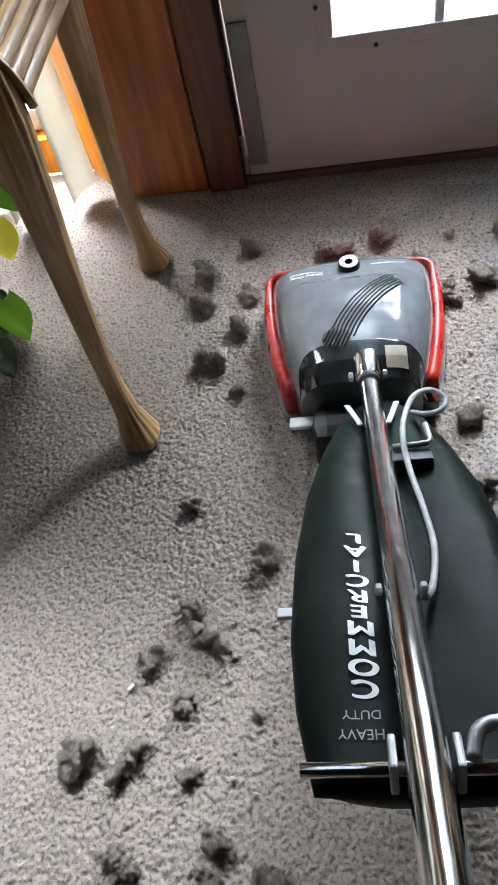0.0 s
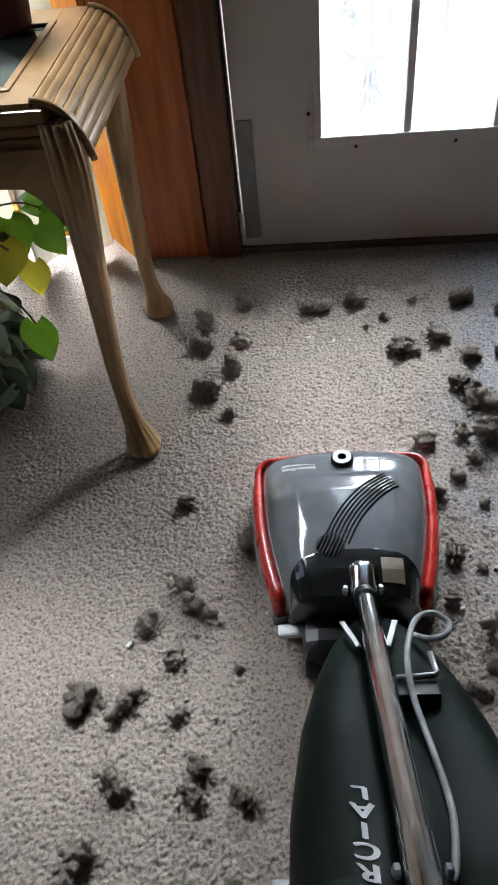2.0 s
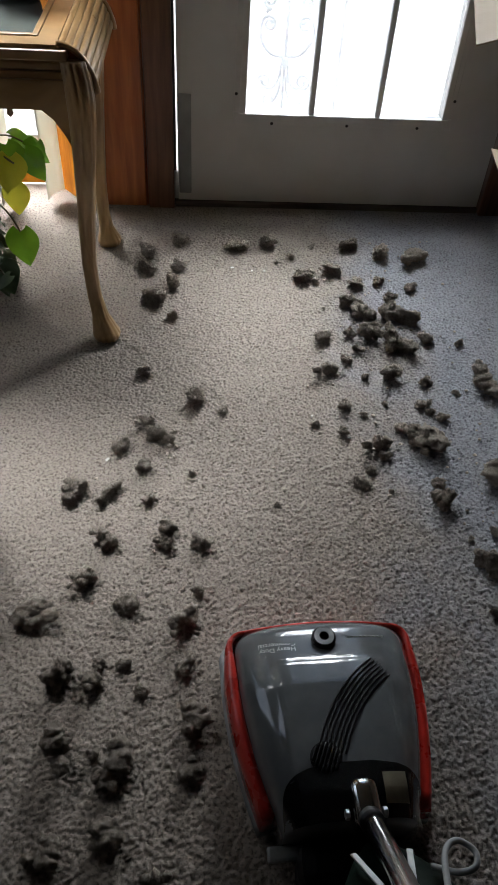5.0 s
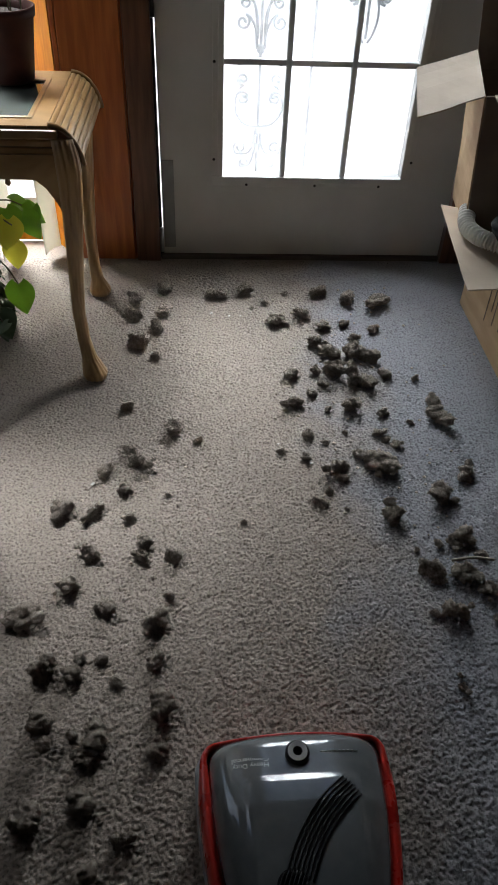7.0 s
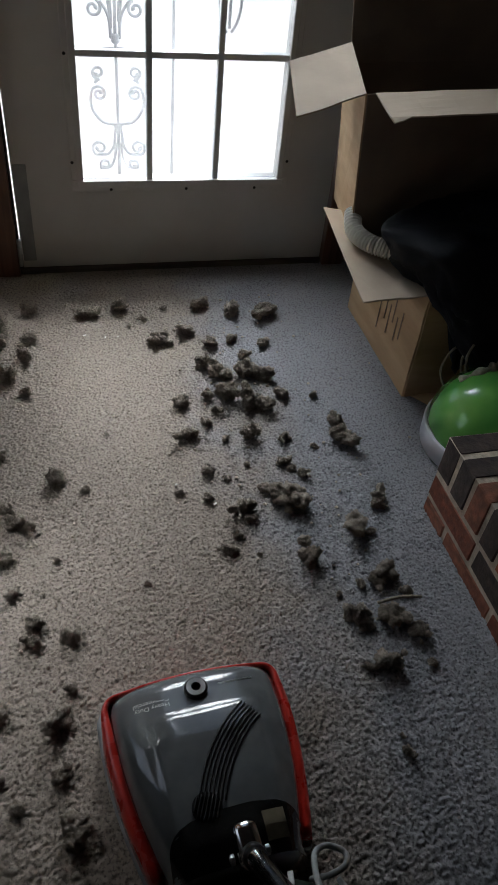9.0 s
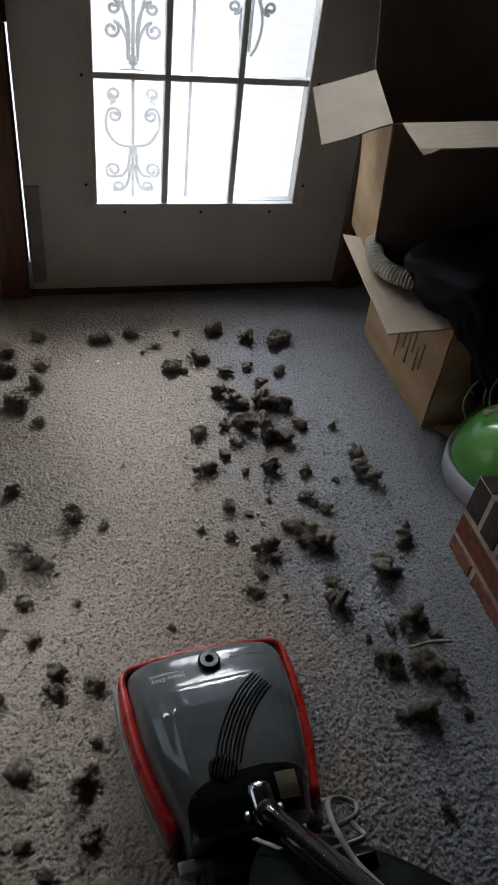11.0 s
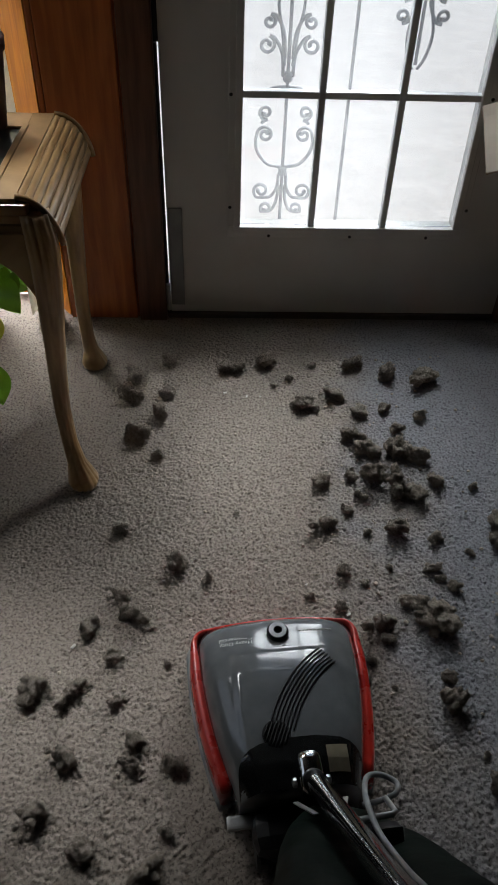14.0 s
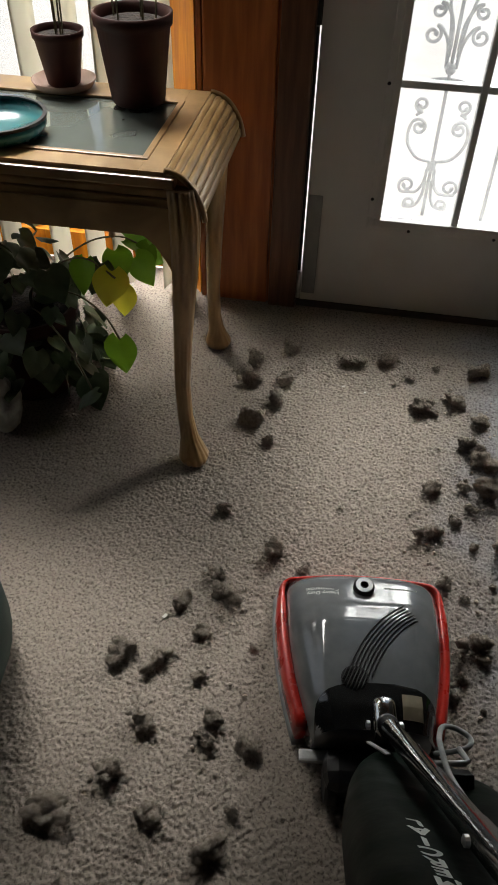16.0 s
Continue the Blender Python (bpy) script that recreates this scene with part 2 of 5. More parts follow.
BAGVINYL = mat("black_green_vinyl", (0.0035, 0.0075, 0.0055), (0.007, 0.013, 0.0095), 0.46, 8, spec=0.06, bump=0.35, bscale=14, bdist=0.006, mottle=0.3)
CORDGREY = mat("grey_cord", (0.26, 0.27, 0.27), (0.36, 0.37, 0.37), 0.5, 60)
PRINT = mat("white_print", (0.60, 0.62, 0.60), (0.70, 0.72, 0.70), 0.6, 60, mottle=0.15)
PRINTGREY = mat("faded_grey_print", (0.20, 0.21, 0.20), (0.28, 0.29, 0.28), 0.6, 60)
LABEL = mat("aged_paper_label", (0.17, 0.14, 0.09), (0.23, 0.195, 0.13), 0.6, 60)
CHIP = mat("white_paper_chip", (0.7, 0.68, 0.62), (0.8, 0.78, 0.74), 0.7, 60)
BLIND = mat("white_vinyl_slat", (0.66, 0.66, 0.62), (0.76, 0.76, 0.72), 0.45, 10, mottle=0.1)
b = BLIND.node_tree.nodes["Principled BSDF"]
tr = BLIND.node_tree.nodes.new("ShaderNodeBsdfTranslucent")
tr.inputs["Color"].default_value = (0.8, 0.78, 0.68, 1)
ms = BLIND.node_tree.nodes.new("ShaderNodeMixShader")
ms.inputs[0].default_value = 0.5
BLIND.node_tree.links.new(b.outputs[0], ms.inputs[1])
BLIND.node_tree.links.new(tr.outputs[0], ms.inputs[2])
BLIND.node_tree.links.new(ms.outputs[0], BLIND.node_tree.nodes["Material Output"].inputs["Surface"])
CLEAR = glass("clear_pane", (0.96, 0.98, 0.98))
# lens glare put into the panes: a streaky film lit by daylight behind them
nt = CLEAR.node_tree
# translucent share that carries the glare
dust = nt.nodes.new("ShaderNodeBsdfTranslucent")
dust.inputs["Color"].default_value = (0.9, 0.91, 0.92, 1)
film, amount, ms = nt.nodes.new("ShaderNodeTexNoise"), nt.nodes.new("ShaderNodeMapRange"), nt.nodes.new("ShaderNodeMixShader")
film.inputs["Scale"].default_value, film.inputs["Detail"].default_value = 9, 6
amount.inputs["To Min"].default_value, amount.inputs["To Max"].default_value = 0.025, 0.065
nt.links.new(film.outputs["Fac"], amount.inputs["Value"])
nt.links.new(amount.outputs[0], ms.inputs[0])
nt.links.new(nt.nodes["Principled BSDF"].outputs[0], ms.inputs[1])
nt.links.new(dust.outputs[0], ms.inputs[2])
nt.links.new(ms.outputs[0], nt.nodes["Material Output"].inputs["Surface"])


# ---- mesh helpers ----
def part(name, bm, material, parent=None, label="", smooth=False):
    me = bpy.data.meshes.new(name)
    bmesh.ops.recalc_face_normals(bm, faces=bm.faces)
    for f in bm.faces:
        f.smooth = smooth
    bm.to_mesh(me)
    bm.free()
    me.materials.append(material)
    ob = new(name, me)
    ob.parent = parent
    if label:
        ob["label"] = label
    return ob


def thing(name, label, category, at=(0, 0, 0), group="", kind=""):
    ob = new(name)
    ob.empty_display_size = 0.05
    ob.location = at
    return tagged(ob, label, category, group, kind)


def box(bm, lo, hi, bevel=0.0, m=None, seg=2):
    geo = bmesh.ops.create_cube(bm, size=1)
    vs = geo["verts"]
    c = [(a + b) / 2 for a, b in zip(lo, hi)]
    s = [b - a for a, b in zip(lo, hi)]
    for v in vs:
        v.co = Vector((v.co.x * s[0] + c[0], v.co.y * s[1] + c[1], v.co.z * s[2] + c[2]))
    if bevel:
        es = list({e for v in vs for e in v.link_edges})
        r = bmesh.ops.bevel(bm, geom=es, offset=bevel, segments=seg, affect="EDGES", profile=0.6)
        vs = list({v for f in r["faces"] for v in f.verts} | {v for v in vs if v.is_valid})
    if m:
        for v in vs:
            v.co = m @ v.co
    return bm


def tube(bm, pts, r, seg=10, closed=False):
    pts = [Vector(p) for p in pts]
    n = len(pts)
    rs = r if isinstance(r, (list, tuple)) else [r] * n
    rings, up = [], Vector((0.13, 0.27, 0.95))
    for i, p in enumerate(pts):
        d = (pts[min(i + 1, n - 1)] - pts[max(i - 1, 0)]).normalized()
        a = up - d * up.dot(d)
        if a.length < 0.05:
            a = Vector((1, 0, 0)) - d * d.x
        a.normalize()
        up = a
        b = d.cross(a)
        rings.append([bm.verts.new(p + rs[i] * (math.cos(k * math.tau / seg) * a + math.sin(k * math.tau / seg) * b)) for k in range(seg)])
    for i in range(n - 1):
        for k in range(seg):
            bm.faces.new((rings[i][k], rings[i][(k + 1) % seg], rings[i + 1][(k + 1) % seg], rings[i + 1][k]))
    bm.faces.new(rings[0][::-1])
    bm.faces.new(rings[-1])
    return bm


def lathe(bm, profile, at=(0, 0, 0), seg=28, squash=1.0, wob=0.0, cap=True):
    rings = []
    for r, z in profile:
        rings.append([bm.verts.new((at[0] + (r + wob * noise.noise((k * 0.9, z * 20, 3))) * math.cos(k * math.tau / seg), at[1] + squash * r * math.sin(k * math.tau / seg), at[2] + z)) for k in range(seg)])
    for a, b in zip(rings, rings[1:]):
        for k in range(seg):
            bm.faces.new((a[k], a[(k + 1) % seg], b[(k + 1) % seg], b[k]))
    if cap:
        bm.faces.new(rings[0][::-1])
        bm.faces.new(rings[-1])
    return bm


def loft(bm, rings, cap=True):
    vr = [[bm.verts.new(p) for p in ring] for ring in rings]
    n = len(vr[0])
    for a, b in zip(vr, vr[1:]):
        for k in range(n):
            bm.faces.new((a[k], a[(k + 1) % n], b[(k + 1) % n], b[k]))
    if cap:
        bm.faces.new(vr[0][::-1])
        bm.faces.new(vr[-1])
    return bm


def smoothpath(pts, n=6):
    pts = [Vector(p) for p in pts]
    out = []
    for i in range(len(pts) - 1):
        p0, p1, p2, p3 = pts[max(i - 1, 0)], pts[i], pts[i + 1], pts[min(i + 2, len(pts) - 1)]
        for k in range(n):
            t = k / n
            out.append(0.5 * (2 * p1 + (p2 - p0) * t + (2 * p0 - 5 * p1 + 4 * p2 - p3) * t * t + (3 * p1 - p0 - 3 * p2 + p3) * t ** 3))
    return out + [pts[-1]]


def slab(name, lo, hi, material, parent=None, bevel=0.0, label=""):
    return part(name, box(bmesh.new(), lo, hi, bevel), material, parent, label)


# ---- setting ----
def carpet():
    x0, x1, y0, y1, step = -0.80, 0.85, -0.66, 1.43, 0.0024
    nx, ny = int((x1 - x0) / step), int((y1 - y0) / step)
    rng = np.random.default_rng(4)
    h = np.zeros((ny, nx))
    for size, amp in ((1, 1.0), (2, 0.55)):
        g = rng.standard_normal((ny, nx))
        for axis in (0, 1):
            for _ in range(2):
                k = np.ones(size) / size
                g = np.apply_along_axis(lambda v: np.convolve(v, k, "same"), axis, g)
        h += amp * g / g.std()
    h = np.clip(h / h.std(), -2.6, 0.8) * 0.0018
    ramp = np.minimum(np.minimum(np.arange(nx), np.arange(nx)[::-1])[None, :], np.minimum(np.arange(ny), np.arange(ny)[::-1])[:, None])
    h *= np.clip(ramp / 6, 0, 1)
    gx, gy = np.meshgrid(np.linspace(x0, x1, nx), np.linspace(y0, y1, ny))
    jx, jy = rng.uniform(-0.0007, 0.0007, (2, ny, nx)) * np.clip(ramp, 0, 1)
    co = np.stack([gx + jx, gy + jy, h], -1).reshape(-1, 3)
    i = (np.arange(ny - 1)[:, None] * nx + np.arange(nx - 1)[None, :]).ravel()
    faces = np.stack([i, i + 1, i + nx + 1, i + nx], 1)
    me = bpy.data.meshes.new("floor")
    me.from_pydata(co.tolist(), [], faces.tolist())
    me.polygons.foreach_set("use_smooth", np.ones(len(faces), bool))
    me.materials.append(CARPET)
    floor = tagged(new("floor", me), "grey-beige frieze carpet, worn and matted", "floor", kind="structure")
    border = bmesh.new()
    for lo, hi in (((-1.8, -2.6), (x0, 1.55)), ((x1, -2.6), (1.7, 1.43)), ((x0, -2.6), (x1, y0)), ((x0, y1), (-0.40, 1.55)), ((-0.40, y1), (x1, 1.50))):
        box(border, (*lo, -0.03), (*hi, 0.0))
    part("carpet_border", border, CARPET, floor)
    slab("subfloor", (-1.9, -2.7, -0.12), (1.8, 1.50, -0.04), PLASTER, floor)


carpet()


def wall(name, pieces, material, label):
    bm = bmesh.new()
    for lo, hi in pieces:
        box(bm, lo, hi)
    return tagged(part(name, bm, material), label, "wall", kind="structure")


wall("wall_north", [((-0.40, 1.434, 0), (-0.202, 1.56, 2.4)), ((-0.40, 1.434, 2.06), (0.91, 1.56, 2.4))], PINE_RED, "reddish stained pine board panelling beside the door")
wall("wall_north_dark", [((0.915, 1.43, 0), (1.72, 1.56, 2.4))], WALLDARK, "dark wood panelling behind the boxes")
wall("wall_east", [((1.70, -2.6, 0), (1.82, 1.43, 2.4))], WALLDARK, "dark panelled wall by the hearth")
wall("wall_south", [((-1.9, -2.72, 0), (1.82, -2.6, 2.4))], PLASTER, "unseen near-black plaster wall behind the camera")
wall("wall_west", [((-1.92, -2.6, 0), (-1.8, 0.3, 2.4)), ((-1.92, 1.38, 0), (-1.8, 1.68, 2.4)), ((-1.92, 0.3, 0), (-1.8, 1.38, 0.5)), ((-1.92, 0.3, 1.85), (-1.8, 1.38, 2.4))], PLASTER, "unseen near-black plaster wall with an added window opening")
wall("wall_patio", [((-1.8, 1.56, 0), (-0.50, 1.68, 0.085)), ((-1.8, 1.56, 1.98), (-0.46, 1.68, 2.4)), ((-1.8, 1.56, 0.085), (-1.72, 1.68, 1.98))], PINE_GOLD, "golden pine wall framing the patio window")
KNOT = mat("pine_knot", (0.035, 0.012, 0.006), (0.09, 0.03, 0.012), 0.5, 60)
for x, z, w in ((-0.300, 0.575, 0.011), (-0.312, 0.095, 0.017), (-0.262, 0.88, 0.010)):
    knot = part("knot", lathe(bmesh.new(), [(w, 0), (w * 0.9, 0.0014), (w * 0.4, 0.002)], seg=16, squash=0.7), KNOT, bpy.data.objects["wall_north"], "dark pine knot", smooth=True)
    knot.matrix_basis = pose(x, 1.4345, z, 90)
tagged(slab("ceiling", (-1.95, -2.75, 2.4), (1.85, 1.7, 2.5), CEILING), "unseen ceiling, near-black to cut bounce light", "ceiling", kind="structure")

# angled return board between the panelling and the patio window
bm = bmesh.new()
loft(bm, [[(-0.404, 1.436, z), (-0.498, 1.558, z), (-0.47, 1.60, z), (-0.402, 1.56, z)] for z in (0.0, 2.4)])
tagged(part("trim", bm, PINE_GOLD), "sunlit golden pine return board beside the window", "trim", kind="structure")
# pine boards with V grooves on the panelling
panel = tagged(slab("trim", (-0.398, 1.424, 0.0), (-0.385, 1.434, 2.4), PINE_RED, None, 0.003), "narrow pine corner strip", "trim", kind="structure")
board = tagged(new("trim"), "wide reddish pine boards with a knot", "trim", kind="structure")
for a, b in ((-0.383, -0.207),):
    part("board", box(bmesh.new(), (a, 1.422, 0.001), (b, 1.434, 2.4), 0.004), PINE_RED, board)

casing = tagged(new("trim"), "dark stained door casing on both sides", "door casing", kind="structure")
part("left_casing", box(bmesh.new(), (-0.200, 1.412, 0.0), (-0.122, 1.54, 2.09), 0.004), PINE_DARK, casing)
part("right_casing", box(bmesh.new(), (0.842, 1.412, 0.0), (0.914, 1.54, 2.09), 0.004), PINE_DARK, casing)
part("head_casing", box(bmesh.new(), (-0.120, 1.412, 2.03), (0.840, 1.54, 2.09), 0.004), PINE_DARK, casing)
part("threshold", box(bmesh.new(), (-0.120, 1.425, 0.0), (0.840, 1.56, 0.018), 0.004), THRESHOLD, casing, "dark worn wooden threshold")


def door():
    d = tagged(new("door_1"), "white painted exterior door with a fifteen-pane lite", "door", kind="structure")
    x0, x1, zb, zt = -0.110, 0.836, 0.0215, 2.026
    gx0, gx1, gz0 = 0.080, 0.658, 0.290
    pw, ph = (gx1 - gx0) / 3, 0.336
    gz1 = gz0 + 5 * ph
    bm = bmesh.new()
    box(bm, (x0, 1.43, zb), (gx0, 1.474, zt))
    box(bm, (gx1, 1.43, zb), (x1, 1.474, zt))
    box(bm, (gx0, 1.43, zb), (gx1, 1.474, gz0))
    box(bm, (gx0, 1.43, gz1), (gx1, 1.474, zt))
    part("slab", bm, DOORPAINT, d)
    # raised lite frame, two steps
    bm = bmesh.new()
    for e, y in ((0.030, 1.422), (0.014, 1.414)):
        i = 0.004
        box(bm, (gx0 - e, y, gz0 - e), (gx1 + e, y + 0.012, gz0 + i), 0.003)
        box(bm, (gx0 - e, y, gz1 - i), (gx1 + e, y + 0.012, gz1 + e), 0.003)
        box(bm, (gx0 - e, y, gz0 + i), (gx0 + i, y + 0.012, gz1 - i), 0.003)
        box(bm, (gx1 - i, y, gz0 + i), (gx1 + e, y + 0.012, gz1 - i), 0.003)
    fr = part("lite_frame", bm, DOORPAINT, d, "raised white plastic lite frame")
    bm = bmesh.new()
    for k in range(1, 3):
        x = gx0 + k * pw
        box(bm, (x - 0.0085, 1.419, gz0), (x + 0.0085, 1.446, gz1), 0.004)
    for k in range(1, 5):
        z = gz0 + k * ph
        box(bm, (gx0, 1.421, z - 0.0085), (gx1, 1.448, z + 0.0085), 0.004)
    part("muntins", bm, MUNTIN, d, "grey glazing bars")
    for i in range(3):
        for j in range(5):
            p = part("pane", box(bmesh.new(), (gx0 + i * pw + 0.004, 1.433, gz0 + j * ph + 0.004), (gx0 + (i + 1) * pw - 0.004, 1.437, gz0 + (j + 1) * ph - 0.004)), CLEAR, d)
            p.visible_shadow = False
    sc = bmesh.new()
    lathe(sc, [(0.0045, 0), (0.0045, 0.001), (0.003, 0.0022)], seg=8)
    scme = part("screw_cap", sc, RUBBER, fr)
    spots = [(gx0 + f * (gx1 - gx0), gz0 - 0.024) for f in (0.14, 0.52, 0.88)] + [(gx0 - 0.024, gz0 + k) for k in (0.055, 0.335, 0.62)] + [(gx1 + 0.024, gz0 + k) for k in (0.055, 0.335, 0.62)]
    for k, (x, z) in enumerate(spots):
        o = scme if k == 0 else new("screw_cap", scme.data)
        o.parent = fr
        o.matrix_basis = pose(x, 1.4222, z, 90)
    part("sweep", box(bmesh.new(), (x0 + 0.002, 1.4325, 0.0182), (x1 - 0.002, 1.470, 0.0212), 0.001), RUBBER, d, "dark rubber door sweep")
    part("corner_patch", box(bmesh.new(), (x0 + 0.003, 1.426, 0.045), (x0 + 0.040, 1.432, 0.338), 0.002), TRIMGREY, d, "grey metal patch at the hinge side")
    part("weatherstrip", box(bmesh.new(), (-0.122, 1.436, 0.73), (-0.110, 1.458, 2.02), 0.002), RUBBER, d, "dark weatherstrip")
    part("weatherstrip", box(bmesh.new(), (-0.122, 1.436, 0.0), (-0.110, 1.458, 0.055), 0.002), RUBBER, d, "dark weatherstrip")
    part("weatherstrip", box(bmesh.new(), (-0.122, 1.436, 0.057), (-0.1155, 1.458, 0.727), 0.002), RUBBER, d, "dark weatherstrip")
    part("hinge", tube(bmesh.new(), [(-0.116, 1.424, 0.03), (-0.116, 1.424, 0.115)], 0.006, 10), DULLSTEEL, d, "dull steel hinge knuckle")


door()


def patio_window():
    w = tagged(new("window_1"), "tall patio window in a pine frame", "window", kind="structure")
    bm = bmesh.new()
    x0, x1, z0, z1 = -1.72, -0.50, 0.087, 1.978
    for a, b, c, e in ((x0, x0 + 0.05, z0, z1), (x1 - 0.05, x1, z0, z1), (x0 + 0.05, x1 - 0.05, z0, z0 + 0.05), (x0 + 0.05, x1 - 0.05, z1 - 0.05, z1), (-1.14, -1.08, z0 + 0.05, z1 - 0.05)):
        box(bm, (a, 1.60, c), (b, 1.645, e), 0.004)
    part("window_frame", bm, WHITEPL, w, "white window frame")
    for a, b in ((x0 + 0.052, -1.142), (-1.078, x1 - 0.052)):
        p = part("pane", box(bmesh.new(), (a, 1.62, z0 + 0.052), (b, 1.624, z1 - 0.052)), CLEAR, w)
        p.visible_shadow = False
    # unseen window, added as an opening for the side fill lamp
    w2 = tagged(new("added_window"), "unseen side window added for the fill light", "window", kind="structure")
    bm = bmesh.new()
    for a, b, c, e in ((0.302, 0.35, 0.502, 1.848), (1.33, 1.378, 0.502, 1.848), (0.35, 1.33, 0.502, 0.55), (0.35, 1.33, 1.80, 1.848)):
        box(bm, (-1.88, a, c), (-1.84, b, e), 0.004)
    part("window_frame", bm, WHITEPL, w2)
    p = part("pane", box(bmesh.new(), (-1.862, 0.352, 0.552), (-1.858, 1.328, 1.798)), CLEAR, w2)
    p.visible_shadow = False


patio_window()


def blinds():
    b = tagged(new("vertical_blind"), "white vinyl vertical blind slats, some askew", "blind")
    part("headrail", box(bmesh.new(), (-1.70, 1.395, 1.985), (-0.405, 1.43, 2.02), 0.004), WHITEPL, b)
    rng = random.Random(5)
    for k in range(11):
        x = -0.490 - 0.108 * k
        yaw = rng.uniform(58, 78) if k else 62
        lean = (-0.6, 1.0, -0.4)[k % 3]
        bm = bmesh.new()
        rows = []
        for j in range(9):
            z = -1.955 * j / 8
            rows.append([bm.verts.new((u, 0.010 * (1 - (u / 0.042) ** 2) + s * 0.0008, z)) for s in (-1, 1) for u in ((-0.042, -0.02, 0, 0.02, 0.042) if s < 0 else (0.042, 0.02, 0, -0.02, -0.042))])
        for p, q in zip(rows, rows[1:]):
            for i in range(10):
                bm.faces.new((p[i], p[(i + 1) % 10], q[(i + 1) % 10], q[i]))
        o = part("slat", bm, BLIND, b, smooth=True)
        o.matrix_basis = pose(x, 1.405, 1.985, 0, lean, yaw)


blinds()

# ---- outside ----
tagged(slab("ground", (-40, 1.57, -0.32), (40, 60, -0.20), GRAVEL), "pale bright gravel yard in daylight", "ground", kind="structure")


def scroll(bm, cx, cz, r0, turns, a0, sense, y, tail, thick=0.0044):
    """A wrought scroll: spiral in from a tail."""
    pts = [(x, y, z) for x, z in tail]
    n = 26
    for k in range(n + 1):
        f = k / n
        a = a0 + sense * f * turns * math.tau
        r = r0 * (1 - 0.72 * f)
        pts.append((cx + r * math.cos(a), y, cz + r * math.sin(a)))
    k = len(tail) + 3
    pts = smoothpath(pts[:k], 4)[:-1] + [Vector(p) for p in pts[k - 1:]]
    tube(bm, pts, [thick] * (len(pts) - 4) + [thick * 1.5] * 4, 6)


def grille():
    g = tagged(new("security_grille"), "wrought iron scrollwork grille outside the door glass", "grille")
    y, cx = 1.525, 0.196
    def bar(x, w=0.006):
        part("bar", box(bmesh.new(), (x - w, y - w, -0.199), (x + w, y + w, 2.0), 0.002), IRON, g)
    bar(cx, 0.0042)
    bar(0.352, 0.0040)
    part("bar", box(bmesh.new(), (0.501, y - 0.004, 0.67), (0.509, y + 0.004, 2.0), 0.002), IRON, g)
    for x in (-0.06, 0.80):
        bar(x, 0.010)
    part("rail", box(bmesh.new(), (-0.07, y - 0.008, 0.20), (0.81, y + 0.008, 0.222), 0.002), IRON, g)
    def family(cx, z0, flip):
        s = -1 if flip else 1
        for side in (-1, 1):
            X = lambda u: cx + side * u
            Z = lambda v: z0 + s * v
            def put(u, v, r, turns, deg, tail):
                bm = bmesh.new()
                a0 = radians(deg)
                if side < 0:
                    a0 = math.pi - a0
                sense = -1.0 if side < 0 else 1.0
                if flip:
                    a0, sense = -a0, -sense
                scroll(bm, X(u), Z(v), r, turns, a0, sense, y, [(X(p), Z(q)) for p, q in tail])
                part("scroll", bm, IRON, g, smooth=True)
            # foot curls, rising from the bar
            put(0.055, 0.085, 0.022, 1.25, -60, [(0.010, 0.130), (0.013, 0.095), (0.028, 0.070), (0.045, 0.066)])
            put(0.040, 0.036, 0.016, 1.1, -40, [(0.008, 0.100), (0.012, 0.060), (0.026, 0.030)])
            # large C scroll with two inward curls
            put(0.050, 0.235, 0.019, 1.3, 70, [(0.004, 0.152), (0.040, 0.158), (0.066, 0.185), (0.074, 0.215), (0.068, 0.245)])
            put(0.050, 0.290, 0.018, 1.3, -100, [(0.060, 0.262), (0.056, 0.268)])
            put(0.055, 0.445, 0.021, 1.25, 110, [(0.012, 0.375), (0.016, 0.425), (0.034, 0.458)])
            put(0.050, 0.495, 0.016, 1.2, 100, [(0.010, 0.415), (0.014, 0.470), (0.032, 0.505)])
            bm = bmesh.new()
            tube(bm, [(X(p.x), y, Z(p.y)) for p in smoothpath([(0.010, 0.40, 0), (0.018, 0.47, 0), (0.030, 0.53, 0), (0.022, 0.58, 0), (0.006, 0.61, 0)], 5)], 0.004, 6)
            tube(bm, [(X(p.x), y, Z(p.y)) for p in smoothpath([(0.004, 0.352, 0), (0.035, 0.348, 0), (0.066, 0.330, 0)], 5)], 0.004, 6)
            part("scroll", bm, IRON, g, smooth=True)
        for v in (0.140, 0.375):
            part("collar", lathe(bmesh.new(), [(0.008, -0.012), (0.013, -0.006), (0.010, 0), (0.013, 0.006), (0.008, 0.012)], (cx, y, z0 + s * v), 12), IRON, g, smooth=True)
    family(cx, 0.262, False)
    family(0.505, 1.27, True)


grille()


